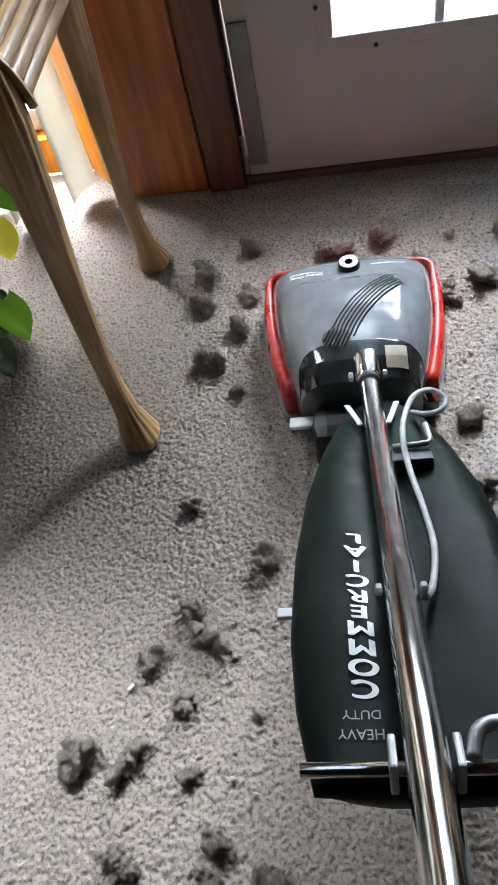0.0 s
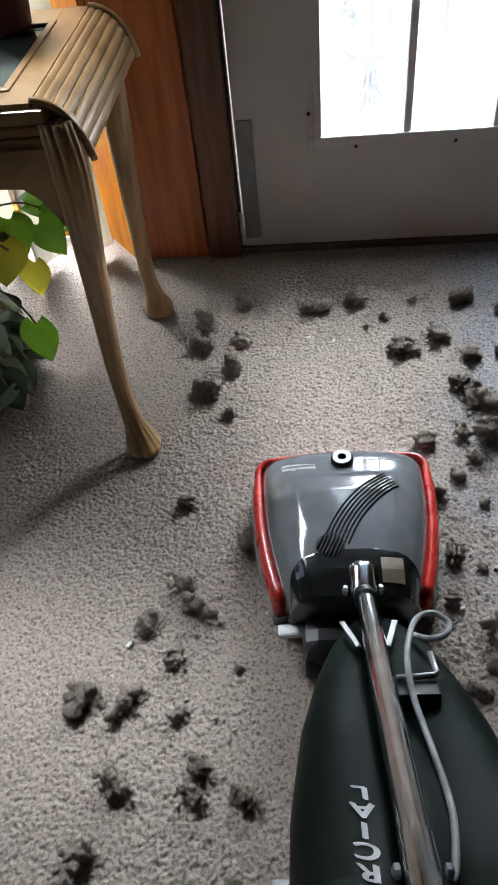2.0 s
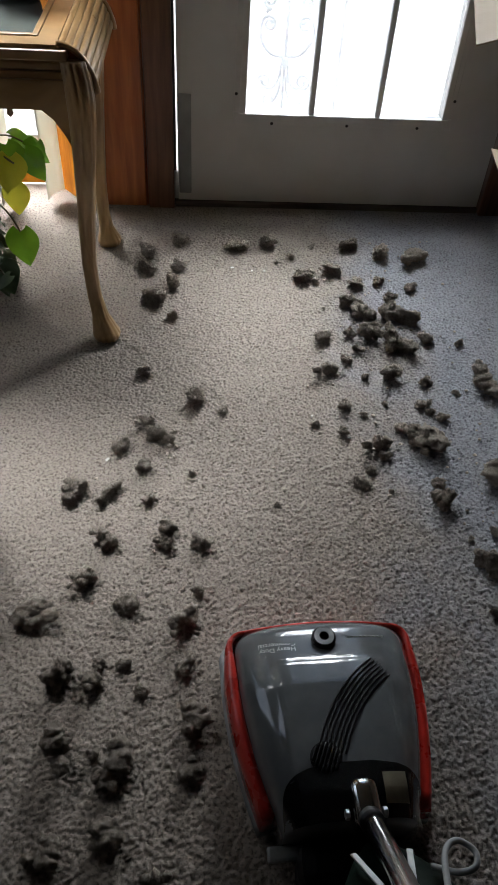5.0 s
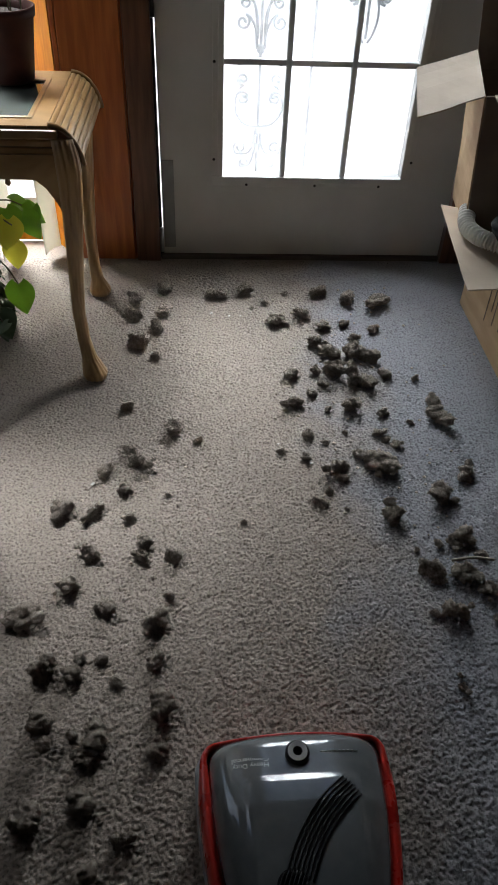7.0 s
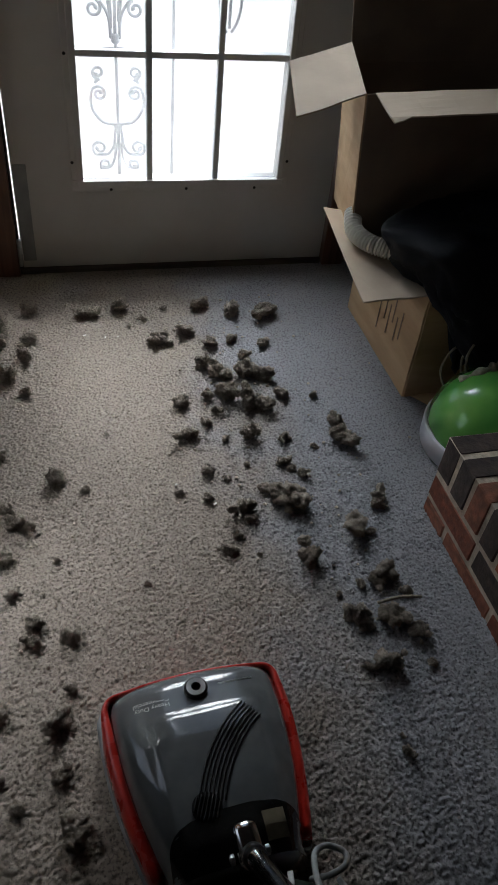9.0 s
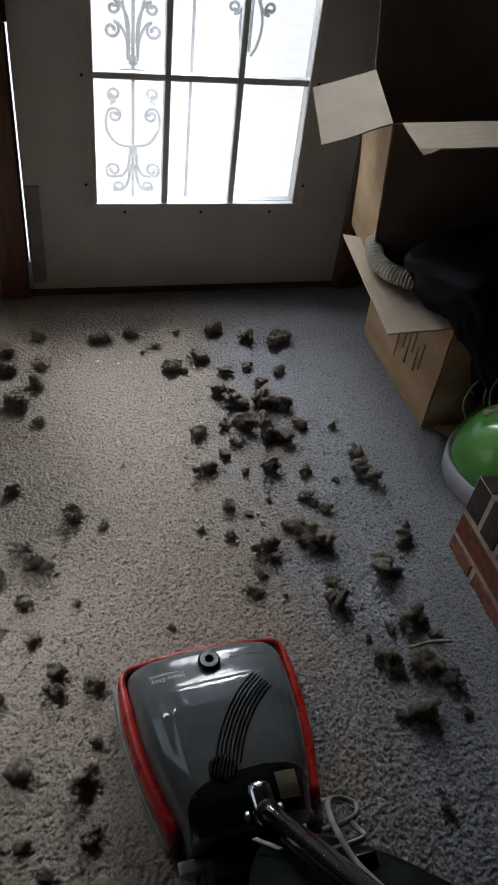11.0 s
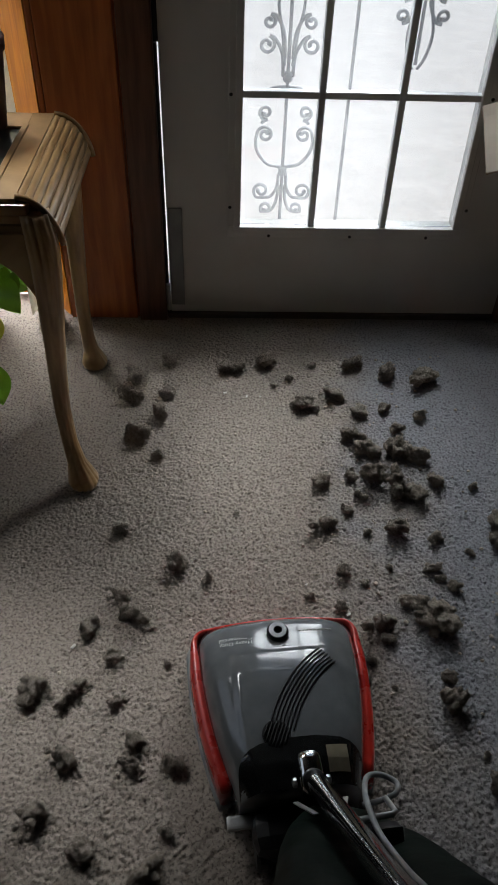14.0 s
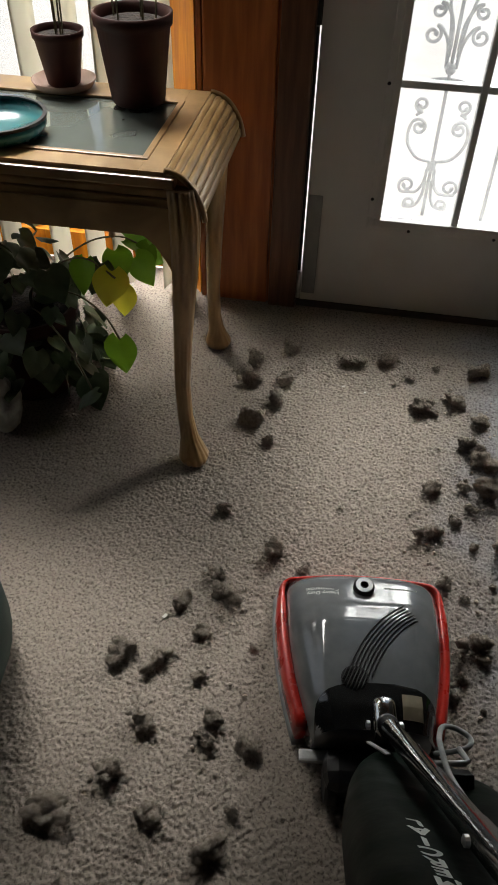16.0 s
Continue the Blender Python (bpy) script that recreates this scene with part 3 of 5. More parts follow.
# ---- side table and what stands on it ----
def cabriole(parent, fx, fy, sx, sy, bend=1.0):
    """A carved cabriole leg; fx, fy: the foot, sx, sy: the way in which the knee and foot point."""
    prof = [(0.000, 0.000, 0.020), (0.006, 0.001, 0.030), (0.018, 0.000, 0.033), (0.032, -0.009, 0.028), (0.055, -0.023, 0.0195), (0.10, -0.042, 0.0165),
            (0.18, -0.053, 0.0165), (0.28, -0.046, 0.0185), (0.37, -0.036, 0.0210), (0.45, -0.028, 0.0240), (0.51, -0.024, 0.0265), (0.55, -0.024, 0.0280), (0.585, -0.030, 0.0275), (0.618, -0.042, 0.026)]
    dx, dy = sx / math.hypot(sx, sy), sy / math.hypot(sx, sy)
    rings = []
    for i in range(len(prof) * 3 - 2):
        f = i / 3
        a, b = prof[int(f)], prof[min(int(f) + 1, len(prof) - 1)]
        u = f - int(f)
        z, o, r = (a[k] * (1 - u) + b[k] * u for k in range(3))
        o *= bend
        ring = []
        for k in range(80):
            t = k * math.tau / 80
            c, s = math.cos(t), math.sin(t)
            q = (abs(c) ** 3.2 + abs(s) ** 3.2) ** (-1 / 3.2)
            outward = c * dx + s * dy
            flute = 0.0030 * max(outward + 0.3, 0) * (abs(math.cos(7 * t)) ** 0.6 - 0.7) * (1.0 if z > 0.40 or z < 0.06 else 0.3)
            rr = r * (0.62 + 0.38 * q) + flute
            ring.append((fx + o * dx + rr * c + 0.010 * sx * z / 0.6, fy + o * dy + rr * s - 0.024 * math.copysign((z / 0.6) ** 2, sy), z))
        rings.append(ring)
    leg = part("leg", loft(bmesh.new(), rings), LEGWOOD, parent, smooth=True)
    return leg


def side_table():
    t = thing("side_table", "pale oak side table with cabriole legs and smoked glass inset", "table")
    xr, xl, y0, y1, top = -0.318, -1.08, 0.800, 1.215, 0.645
    # top with an opening for the glass
    gx0, gx1, gy0, gy1 = -1.02, -0.362, 0.852, 1.135
    for lo, hi in (((gx1, y0), (xr, y1)), ((xl, y0), (gx0, y1)), ((gx0 + 0.0004, y0), (gx1 - 0.0004, gy0)), ((gx0 + 0.0004, gy1), (gx1 - 0.0004, y1))):
        part("top_board", box(bmesh.new(), (*lo, top - 0.022), (*hi, top)), TABLEWOOD, t)
    bm = bmesh.new()
    box(bm, (gx0 + 0.001, gy0 + 0.001, top - 0.012), (gx1 - 0.001, gy1 - 0.001, top - 0.003), 0.003)
    part("glass_inset", bm, SMOKED, t, "bevelled smoked glass inset")
    bm = bmesh.new()
    for lo, hi in (((gx1 - 0.008, gy0 - 0.006), (gx1 + 0.004, gy1 + 0.006)), ((gx0 - 0.004, gy0 - 0.006), (gx0 + 0.008, gy1 + 0.006)), ((gx0 + 0.008, gy0 - 0.006), (gx1 - 0.008, gy0 + 0.006)), ((gx0 + 0.008, gy1 - 0.006), (gx1 - 0.008, gy1 + 0.006))):
        box(bm, (*lo, top - 0.002), (*hi, top + 0.003), 0.0015)
    part("inset_moulding", bm, TABLEWOOD, t)
    # reeded ends that roll over and down, flutes running front to back
    for side, xe in ((1, xr), (-1, xl)):
        n, reeds = 84, 7
        outer, inner = [], []
        for k in range(n + 1):
            f = k / n
            a = f * radians(78)
            ex, ez = 0.070 * math.sin(a), -0.105 * (1 - math.cos(a))
            nx_, nz_ = math.sin(a), math.cos(a)
            fl = 0.0032 * (abs(math.sin(reeds * math.pi * f)) ** 0.6 - 0.8)
            outer.append((xe + side * (ex + nx_ * fl), top + ez + nz_ * fl))
            inner.append((xe + side * (ex - nx_ * 0.02), top + ez - nz_ * 0.02))
        ring = outer + inner[::-1]
        bm = bmesh.new()
        ys = (y0 + 0.012, y1 - 0.012)
        loft(bm, [[(x, y, z) for x, z in ring] for y in ys])
        part("reeded_end", bm, TABLEWOOD, t, "fluted rolled-over end")
        for y in (y0 + 0.006, y1 - 0.006):
            pts = [(xe + side * 0.072 * math.sin(a), y, top + 0.001 - 0.106 * (1 - math.cos(a))) for a in (radians(4 * k) for k in range(21))]
            part("bead", tube(bmesh.new(), pts, 0.0055, 8), TABLEWOOD, t, smooth=True)
    # front and back aprons with mouldings
    for y, s in ((y0, -1), (y1, 1)):
        bm = bmesh.new()
        for z0, z1, o in ((0.618, 0.638, 0.010), (0.600, 0.616, 0.004), (0.584, 0.599, 0.008)):
            a, b = sorted((y + s * o, y - s * 0.02))
            box(bm, (xl + 0.01, a, z0), (xr + 0.02, b, z1), 0.004)
        part("moulding", bm, TABLEWOOD, t)
        a, b = sorted((y + s * 0.014, y - s * 0.018))
        bm = bmesh.new()
        n = 40
        up = [(xl - 0.02 + (xr - xl + 0.04) * k / n, 0.586) for k in range(n + 1)]
        lo = [(x, 0.530 - 0.050 * max((abs(2 * (x - xl) / (xr - xl) - 1) - 0.88) / 0.12, 0) ** 1.7) for x, _ in up]
        ring = up + lo[::-1]
        loft(bm, [[(x, a, z) for x, z in ring], [(x, b, z) for x, z in ring]])
        part("apron", bm, TABLEWOOD, t)
    part("drop_bead", lathe(bmesh.new(), [(0.002, -0.016), (0.007, -0.010), (0.005, 0.0), (0.008, 0.006)], (-0.425, y0 + 0.004, 0.524), 14), TABLEWOOD, t, smooth=True)
    for fx, fy, sx, sy, bend in ((-0.272, 0.752, 0.6, -0.8, 1), (-0.303, 1.192, 0.8, 0.25, 0.25), (-1.13, 0.742, -0.6, -0.8, 1), (-1.12, 1.215, -0.8, 0.25, 0.25)):
        cabriole(t, fx, fy, sx, sy, bend)


side_table()


def flower_pot(x, y, z, rb, rt, h, label):
    p = thing("flower_pot", label, "plant pot", (x, y, z))
    bm = bmesh.new()
    lathe(bm, [(rb * 0.9, 0), (rb, 0.004), (rt * 0.94, h * 0.86), (rt, h * 0.87), (rt * 1.02, h), (rt * 0.95, h), (rt * 0.90, h * 0.86), (rb * 0.8, 0.02)], seg=36)
    part("pot", bm, POTPLASTIC, p, smooth=True)
    part("soil", lathe(bmesh.new(), [(rt * 0.88, h * 0.80), (rt * 0.89, h * 0.88), (rt * 0.5, h * 0.93)], seg=24, wob=0.004), SOIL, p)
    rng = random.Random(int(h * 1000))
    for _ in range(5):
        a, r = rng.uniform(0, 6.28), rt * rng.uniform(0.1, 0.6)
        b = (r * math.cos(a), r * math.sin(a), h * 0.85)
        part("stem", tube(bmesh.new(), smoothpath([b, (b[0] * 1.2, b[1] * 1.1, h * 1.5), (b[0] * 1.8, b[1] * 1.5, h * 1.5 + rng.uniform(0.05, 0.22))], 5), 0.0018, 6), STEM, p)
    return p


flower_pot(-0.450, 1.118, 0.6475, 0.054, 0.076, 0.165, "dark brown plastic plant pot with soil and bare stems")
sau = thing("saucer", "pale clay saucer under a small pot", "saucer", (-0.625, 1.165, 0.6475))
part("dish", lathe(bmesh.new(), [(0.045, 0), (0.060, 0.004), (0.068, 0.018), (0.064, 0.018), (0.055, 0.006), (0.02, 0.005)], seg=32), CLAY, sau, smooth=True)
flower_pot(-0.625, 1.165, 0.6535, 0.034, 0.052, 0.105, "small dark brown plastic pot standing in a saucer")
bowl = thing("bowl", "teal glazed round dish on the glass inset", "bowl", (-0.668, 0.908, 0.6425))
part("dish", lathe(bmesh.new(), [(0.070, 0), (0.088, 0.005), (0.096, 0.016), (0.097, 0.029), (0.092, 0.030), (0.086, 0.016), (0.03, 0.008), (0.001, 0.008)], seg=40), TEAL, bowl, smooth=True)
part("rim", lathe(bmesh.new(), [(0.091, 0.0305), (0.098, 0.0305), (0.098, 0.036), (0.091, 0.036), (0.091, 0.0305)], seg=40, cap=False), BLACKPL, bowl, "dark glazed rim")


# ---- floor plant ----
def heart(size, seed):
    """A heart-shaped leaf with a midrib fold and a drooping tip."""
    rng = random.Random(seed)
    bm = bmesh.new()
    n, cols = 12, 4
    rows = []
    for i in range(n + 1):
        f = i / n
        half = 0.56 * (math.sin(math.pi * min(f * 0.94 + 0.06, 1)) ** 0.75) * (1.18 - 0.62 * f)
        row = []
        for j in range(-cols, cols + 1):
            u = j / cols
            y = f - 0.16 * abs(u) ** 1.5 * (1 - f)
            z = 0.13 * abs(u) * half - 0.32 * f * f + 0.03 * math.sin(5 * f + 3 * u + seed)
            row.append(bm.verts.new((size * half * u, size * y, size * z)))
        rows.append(row)
    for a, b in zip(rows, rows[1:]):
        for j in range(2 * cols):
            bm.faces.new((a[j], a[j + 1], b[j + 1], b[j]))
    bmesh.ops.remove_doubles(bm, verts=bm.verts, dist=size * 0.004)
    return bm


def floor_plant():
    p = thing("potted_plant", "dusty trailing pothos plant on the carpet under the table", "plant", (-0.72, 0.96, 0))
    part("pot", lathe(bmesh.new(), [(0.085, 0), (0.09, 0.004), (0.118, 0.20), (0.125, 0.205), (0.125, 0.23), (0.112, 0.23), (0.10, 0.18)], seg=32), POTPLASTIC, p, smooth=True)
    part("soil", lathe(bmesh.new(), [(0.106, 0.19), (0.108, 0.21), (0.04, 0.218)], seg=20, wob=0.004), SOIL, p)
    rng = random.Random(11)
    vines = [((0.243, -0.045, 0.19), [(0.05, -0.01, 0.26), (0.14, -0.03, 0.29), (0.21, -0.04, 0.25)]),
             ((0.25, 0.18, 0.30), [(0.05, 0.04, 0.28), (0.13, 0.10, 0.34), (0.20, 0.15, 0.34)]),
             ((0.27, -0.10, 0.385), [(0.05, -0.02, 0.30), (0.14, -0.05, 0.38), (0.21, -0.08, 0.41)]),
             ((0.22, 0.0, 0.33), [(0.03, 0.0, 0.27), (0.12, 0.0, 0.34), (0.18, 0.0, 0.35)]),
             ((0.235, -0.22, 0.18), [(0.08, -0.08, 0.26), (0.15, -0.15, 0.26), (0.20, -0.19, 0.22)])]
    for k, (tip, via) in enumerate(vines):
        part("vine", tube(bmesh.new(), smoothpath([(0.02, 0, 0.215), *via, tip], 6), 0.0022, 6), STEM, p, smooth=True)
    shown = [((0.243, -0.042, 0.190), 0.085, -64, 10, 170, LEAF), ((0.245, 0.17, 0.305), 0.080, -35, 25, -70, LEAF), ((0.26, -0.09, 0.395), 0.075, -62, -15, 205, LEAFY),
             ((0.21, 0.16, 0.33), 0.080, -20, 10, -75, LEAF), ((0.27, 0.15, 0.325), 0.07, -55, 0, 150, LEAF), ((0.20, 0.01, 0.35), 0.070, -40, -20, 190, LEAFDARK), ((0.225, -0.20, 0.195), 0.070, -35, 15, 200, LEAFDARK),
             ((0.25, -0.23, 0.185), 0.055, -20, 5, 120, LEAFDARK), ((0.22, 0.05, 0.36), 0.07, -50, 0, 220, LEAF), ((0.19, -0.05, 0.39), 0.07, -45, 10, 160, LEAF),
             ((0.215, 0.10, 0.235), 0.07, -60, 0, 175, LEAFY), ((0.25, 0.10, 0.32), 0.075, -40, 10, 240, LEAF)]
    for k, (at, size, tilt, roll, yaw, m) in enumerate(shown):
        o = part("leaf", heart(size, k), m, p, smooth=True)
        o.matrix_basis = pose(*at, tilt, roll, yaw)
    shapes = [part("leaf", heart(0.065, 40 + k), LEAFDARK, p, smooth=True) for k in range(5)]
    for k in range(175):
        o = shapes[k] if k < 5 else new("leaf", shapes[k % 5].data)
        o.parent = p
        a, r = rng.uniform(0, math.tau), rng.uniform(0.02, 0.15)
        z = rng.uniform(0.12, 0.40) - 0.6 * max(r - 0.12, 0)
        if k >= 95:
            r, z = rng.uniform(0.125, 0.17), rng.uniform(0.05, 0.22)
        o.matrix_basis = pose(r * math.cos(a), r * math.sin(a), z, rng.uniform(-70, 10), rng.uniform(-30, 30), math.degrees(a) - 90 + rng.uniform(-60, 60)) @ Matrix.Diagonal((*[rng.uniform(0.6, 1.2)] * 3, 1))


floor_plant()
rock = bmesh.new()
bmesh.ops.create_icosphere(rock, subdivisions=4, radius=1)
for v in rock.verts:
    c = v.co
    lump = 1 + 0.25 * noise.noise(c * 1.6) + 0.10 * noise.noise(c * 5)
    waist = 0.62 if c.z > 0.25 else 1.0
    v.co = Vector((c.x * 0.055 * lump * waist, c.y * 0.05 * lump * waist, max(c.z * 0.085 * lump + 0.078, 0.0)))
for v in rock.verts:
    v.co += Vector((-0.735, 0.785, 0))
tagged(part("garden_ornament", rock, STONE, smooth=True), "weathered grey-white plaster garden ornament beside the plant", "ornament")

stool = thing("pouffe", "round dark green fabric pouffe on the carpet", "pouffe", (-0.685, 0.13, 0))
part("body", lathe(bmesh.new(), [(0.17, 0), (0.21, 0.01), (0.232, 0.07), (0.232, 0.16), (0.215, 0.22), (0.16, 0.25), (0.05, 0.262)], seg=40), DKGREEN, stool, smooth=True)


# ---- cardboard boxes ----
def board(bm, a, b, c, d, t=0.004):
    """A sheet of cardboard through four corners, with thickness."""
    a, b, c, d = (Vector(p) for p in (a, b, c, d))
    n = (b - a).cross(d - a).normalized() * t
    k = 6
    top, bot = [], []
    for i in range(k + 1):
        for j in range(k + 1):
            u, v = i / k, j / k
            q = (a * (1 - u) + b * u) * (1 - v) + (d * (1 - u) + c * u) * v
            q += n * 0.9 * noise.noise(q * 14)
            top.append(bm.verts.new(q + n / 2))
            bot.append(bm.verts.new(q - n / 2))
    for i in range(k):
        for j in range(k):
            q = (i * (k + 1) + j, (i + 1) * (k + 1) + j, (i + 1) * (k + 1) + j + 1, i * (k + 1) + j + 1)
            bm.faces.new([top[s] for s in q])
            bm.faces.new([bot[s] for s in q[::-1]])
    edge = [i * (k + 1) for i in range(k + 1)] + [k * (k + 1) + j for j in range(1, k + 1)] + [i * (k + 1) + k for i in range(k - 1, -1, -1)] + [j for j in range(k - 1, 0, -1)]
    for s, e in zip(edge, edge[1:] + edge[:1]):
        bm.faces.new((top[s], bot[s], bot[e], top[e]))
    return bm


def lower_box():
    b = thing("cardboard_box", "brown cardboard carton on the carpet, one flap open", "box")
    x0, x1, y0, y1, h = 0.848, 1.34, 0.707, 1.15, 0.300
    bm = bmesh.new()
    board(bm, (x0, y0, 0.002), (x0, y1, 0.002), (x0, y1, h), (x0, y0, h))
    part("side_panel", bm, CARD, b)
    bm = bmesh.new()
    board(bm, (x0 + 0.003, y0, 0.002), (x1, y0, 0.002), (x1, y0, h), (x0 + 0.003, y0, h))
    part("front_panel", bm, CARD, b)
    part("back_panel", board(bmesh.new(), (x0 + 0.003, y1, 0.002), (x1, y1, 0.002), (x1, y1, h), (x0 + 0.003, y1, h)), CARD, b)
    part("side_panel", board(bmesh.new(), (x1, y0, 0.002), (x1, y1, 0.002), (x1, y1, h), (x1, y0, h)), CARD, b)
    part("bottom_panel", board(bmesh.new(), (x0 + 0.003, y0, 0.006), (x1, y0, 0.006), (x1, y1, 0.006), (x0 + 0.003, y1, 0.006)), CARD, b)
    bm = bmesh.new()
    board(bm, (x0, y0 + 0.01, h + 0.002), (x0, y1 - 0.01, h + 0.008), (0.707, y1 - 0.02, 0.335), (0.683, y0 + 0.012, 0.293))
    part("flap", bm, CARDIN, b, "open flap with scuffed pale liner")
    bm = bmesh.new()
    board(bm, (x0 + 0.003, y0, h + 0.004), (x1, y0, h + 0.004), (x1, y1, h + 0.004), (x0 + 0.003, y1, h + 0.004))
    part("top_panel", bm, CARD, b)
    for yy, z0, z1 in ((0.80, 0.12, 0.20), (0.825, 0.10, 0.17), (0.85, 0.14, 0.21), (0.875, 0.09, 0.18), (0.90, 0.12, 0.19), (0.935, 0.07, 0.18)):
        part("printed_bar", box(bmesh.new(), (x0 - 0.0042, yy, z0), (x0 - 0.0032, yy + 0.005, z1)), CARDDARK, b, "faded dark printing, unreadable")
    bm = bmesh.new()
    board(bm, (0.87, y0 - 0.004, 0.006), (1.16, y0 - 0.004, 0.008), (1.14, y0 - 0.115, 0.030), (0.93, y0 - 0.105, 0.016))
    part("bottom_flap", bm, CARD, b, "loose flap lying on the carpet")


lower_box()


def upper_box():
    b = thing("cardboard_box", "open carton leaning on the lower box, flaps spread, shade painted on its panels", "box")
    b.matrix_basis = pose(0.743, 0.994, 0.314, 0, -4.5, -8)
    w, d, h = 0.52, 0.243, 0.357
    bm = bmesh.new()
    board(bm, (0, 0, 0), (0, d, 0), (0, d, h), (0, 0, h))
    part("side_panel", bm, CARD, b, "plain kraft side panel")
    bm = bmesh.new()
    board(bm, (0.003, 0, 0), (w, 0, 0), (w, 0, h), (0.003, 0, h))
    part("front_panel", bm, CARDDARK, b, "cardboard front panel with shade painted in")
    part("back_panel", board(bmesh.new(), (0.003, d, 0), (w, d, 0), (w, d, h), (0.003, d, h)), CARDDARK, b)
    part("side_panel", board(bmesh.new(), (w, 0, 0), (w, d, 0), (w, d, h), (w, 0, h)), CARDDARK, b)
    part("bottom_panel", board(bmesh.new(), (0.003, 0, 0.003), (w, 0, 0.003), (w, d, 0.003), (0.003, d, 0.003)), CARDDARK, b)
    bm = bmesh.new()
    board(bm, (0, 0.0, h), (0.004, d - 0.02, h + 0.052), (-0.150, d - 0.03, h + 0.012), (-0.158, 0.006, h - 0.050))
    part("side_flap", bm, CARDIN, b, "open side flap with pale liner")
    bm = bmesh.new()
    board(bm, (0.022, -0.002, h + 0.002), (w, -0.002, h + 0.004), (w, -0.128, h - 0.004), (0.030, -0.122, h - 0.012))
    board(bm, (0.030, -0.122, h - 0.012), (0.075, -0.123, h - 0.011), (0.055, -0.133, h - 0.016), (0.036, -0.137, h - 0.019))
    part("front_flap", bm, CARDIN, b, "front flap with a torn corner")
    bm = bmesh.new()
    board(bm, (0.01, d, h), (w, d, h), (w, d + 0.05, h + 0.22), (0.01, d + 0.05, h + 0.22))
    part("back_flap", bm, CARDDARK, b, "standing back flap with shade painted in")


upper_box()

hose = thing("ribbed_hose", "white ribbed plastic hose on the open flap", "hose")
hp = smoothpath([(0.748, 1.02, 0.372), (0.735, 0.965, 0.352), (0.752, 0.915, 0.345), (0.79, 0.880, 0.342), (0.835, 0.862, 0.338)], 26)
part("hose", tube(bmesh.new(), hp, [0.0235 if k % 4 < 2 else 0.0195 for k in range(len(hp))], 18), HOSE, hose)

sack = bmesh.new()
bmesh.ops.create_icosphere(sack, subdivisions=5, radius=1)
for v in sack.verts:
    c = v.co.copy()
    k = 1 + 0.18 * noise.noise(c * 1.7 + Vector((3, 1, 0))) + 0.07 * noise.noise(c * 5) + 0.05 * abs(noise.noise(c * 9))
    q = Vector((1.10 + 0.33 * c.x * k, 0.82 + 0.22 * c.y * k, 0.345 + 0.135 * c.z * k))
    if q.y < 0.705:
        q.z -= 1.5 * (0.705 - q.y)
    elif q.z < 0.312:
        q.z = 0.312
    v.co = q
sack_thing = thing("plastic_sack", "black plastic sack slumped over the carton", "sack")
part("bag_body", sack, BAGBLACK, sack_thing, smooth=True)
# loose corner of film hanging down before the carton
bm = bmesh.new()
rings = []
for i in range(13):
    f = i / 12
    half, mid = 0.13 * (1 - f) ** 0.8 + 0.006, Vector((1.00 - 0.035 * f, 0.700 - 0.018 * math.sin(f * 2.6), 0.37 - 0.285 * f))
    ring = []
    for side in (-1, 1):
        for k in range(9):
            u = (k / 4 - 1) * -side
            ring.append(mid + Vector((half * u, 0.006 * side * (1 - abs(u)) + 0.010 * math.sin(7 * u + 4 * f), 0.02 * abs(u))))
    rings.append(ring)
part("hanging_corner", loft(bm, rings), BAGBLACK, sack_thing, smooth=True)


# ---- beside the hearth ----
tub = thing("plastic_dome", "green plastic dome with a white base ring", "tub", (0.985, 0.495, 0))
part("dome", lathe(bmesh.new(), [(0.158, 0.056)] + [(0.158 * math.cos(radians(a)), 0.056 + 0.155 * math.sin(radians(a))) for a in range(4, 90, 5)], seg=48), GREENPL, tub, smooth=True)
part("base_ring", lathe(bmesh.new(), [(0.150, 0), (0.163, 0.004), (0.165, 0.056), (0.160, 0.061), (0.154, 0.056)], seg=48), WHITEPL, tub, "white plastic base ring", smooth=True)
tw = thing("twine", "loose coils of beige twine on the dome", "twine")
for k, pts in enumerate(([(0.90, 0.61, 0.10), (0.885, 0.63, 0.15), (0.93, 0.65, 0.20), (1.02, 0.63, 0.20), (1.06, 0.58, 0.19)], [(0.94, 0.61, 0.12), (0.935, 0.63, 0.18), (0.98, 0.64, 0.22), (1.06, 0.61, 0.22)], [(0.925, 0.58, 0.16), (0.925, 0.60, 0.20), (0.94, 0.61, 0.23)])):
    part("strand", tube(bmesh.new(), smoothpath(pts, 8), 0.0032, 7), TWINE, tw, smooth=True)
part("knot", tube(bmesh.new(), smoothpath([(0.895, 0.555, 0.165), (0.95, 0.545, 0.202), (0.99, 0.55, 0.212), (1.05, 0.56, 0.21)], 8), [0.010 + 0.004 * math.sin(k * 1.3) for k in range(25)], 10), TWINE, tw, smooth=True)

fleece = bmesh.new()
bmesh.ops.create_icosphere(fleece, subdivisions=6, radius=1)
for v in fleece.verts:
    c = v.co.copy()
    v.co = Vector((0.892, 0.205, 0.305)) + Vector((c.x * 0.095, c.y * 0.085, c.z * 0.088)) * (1 + 0.05 * noise.noise(c * 3) + 0.06 * noise.noise(c * 22))
tagged(part("fleece_ball", fleece, NUBBLY, smooth=True), "nubbly brown fleece ball resting on the brick hearth", "ball")


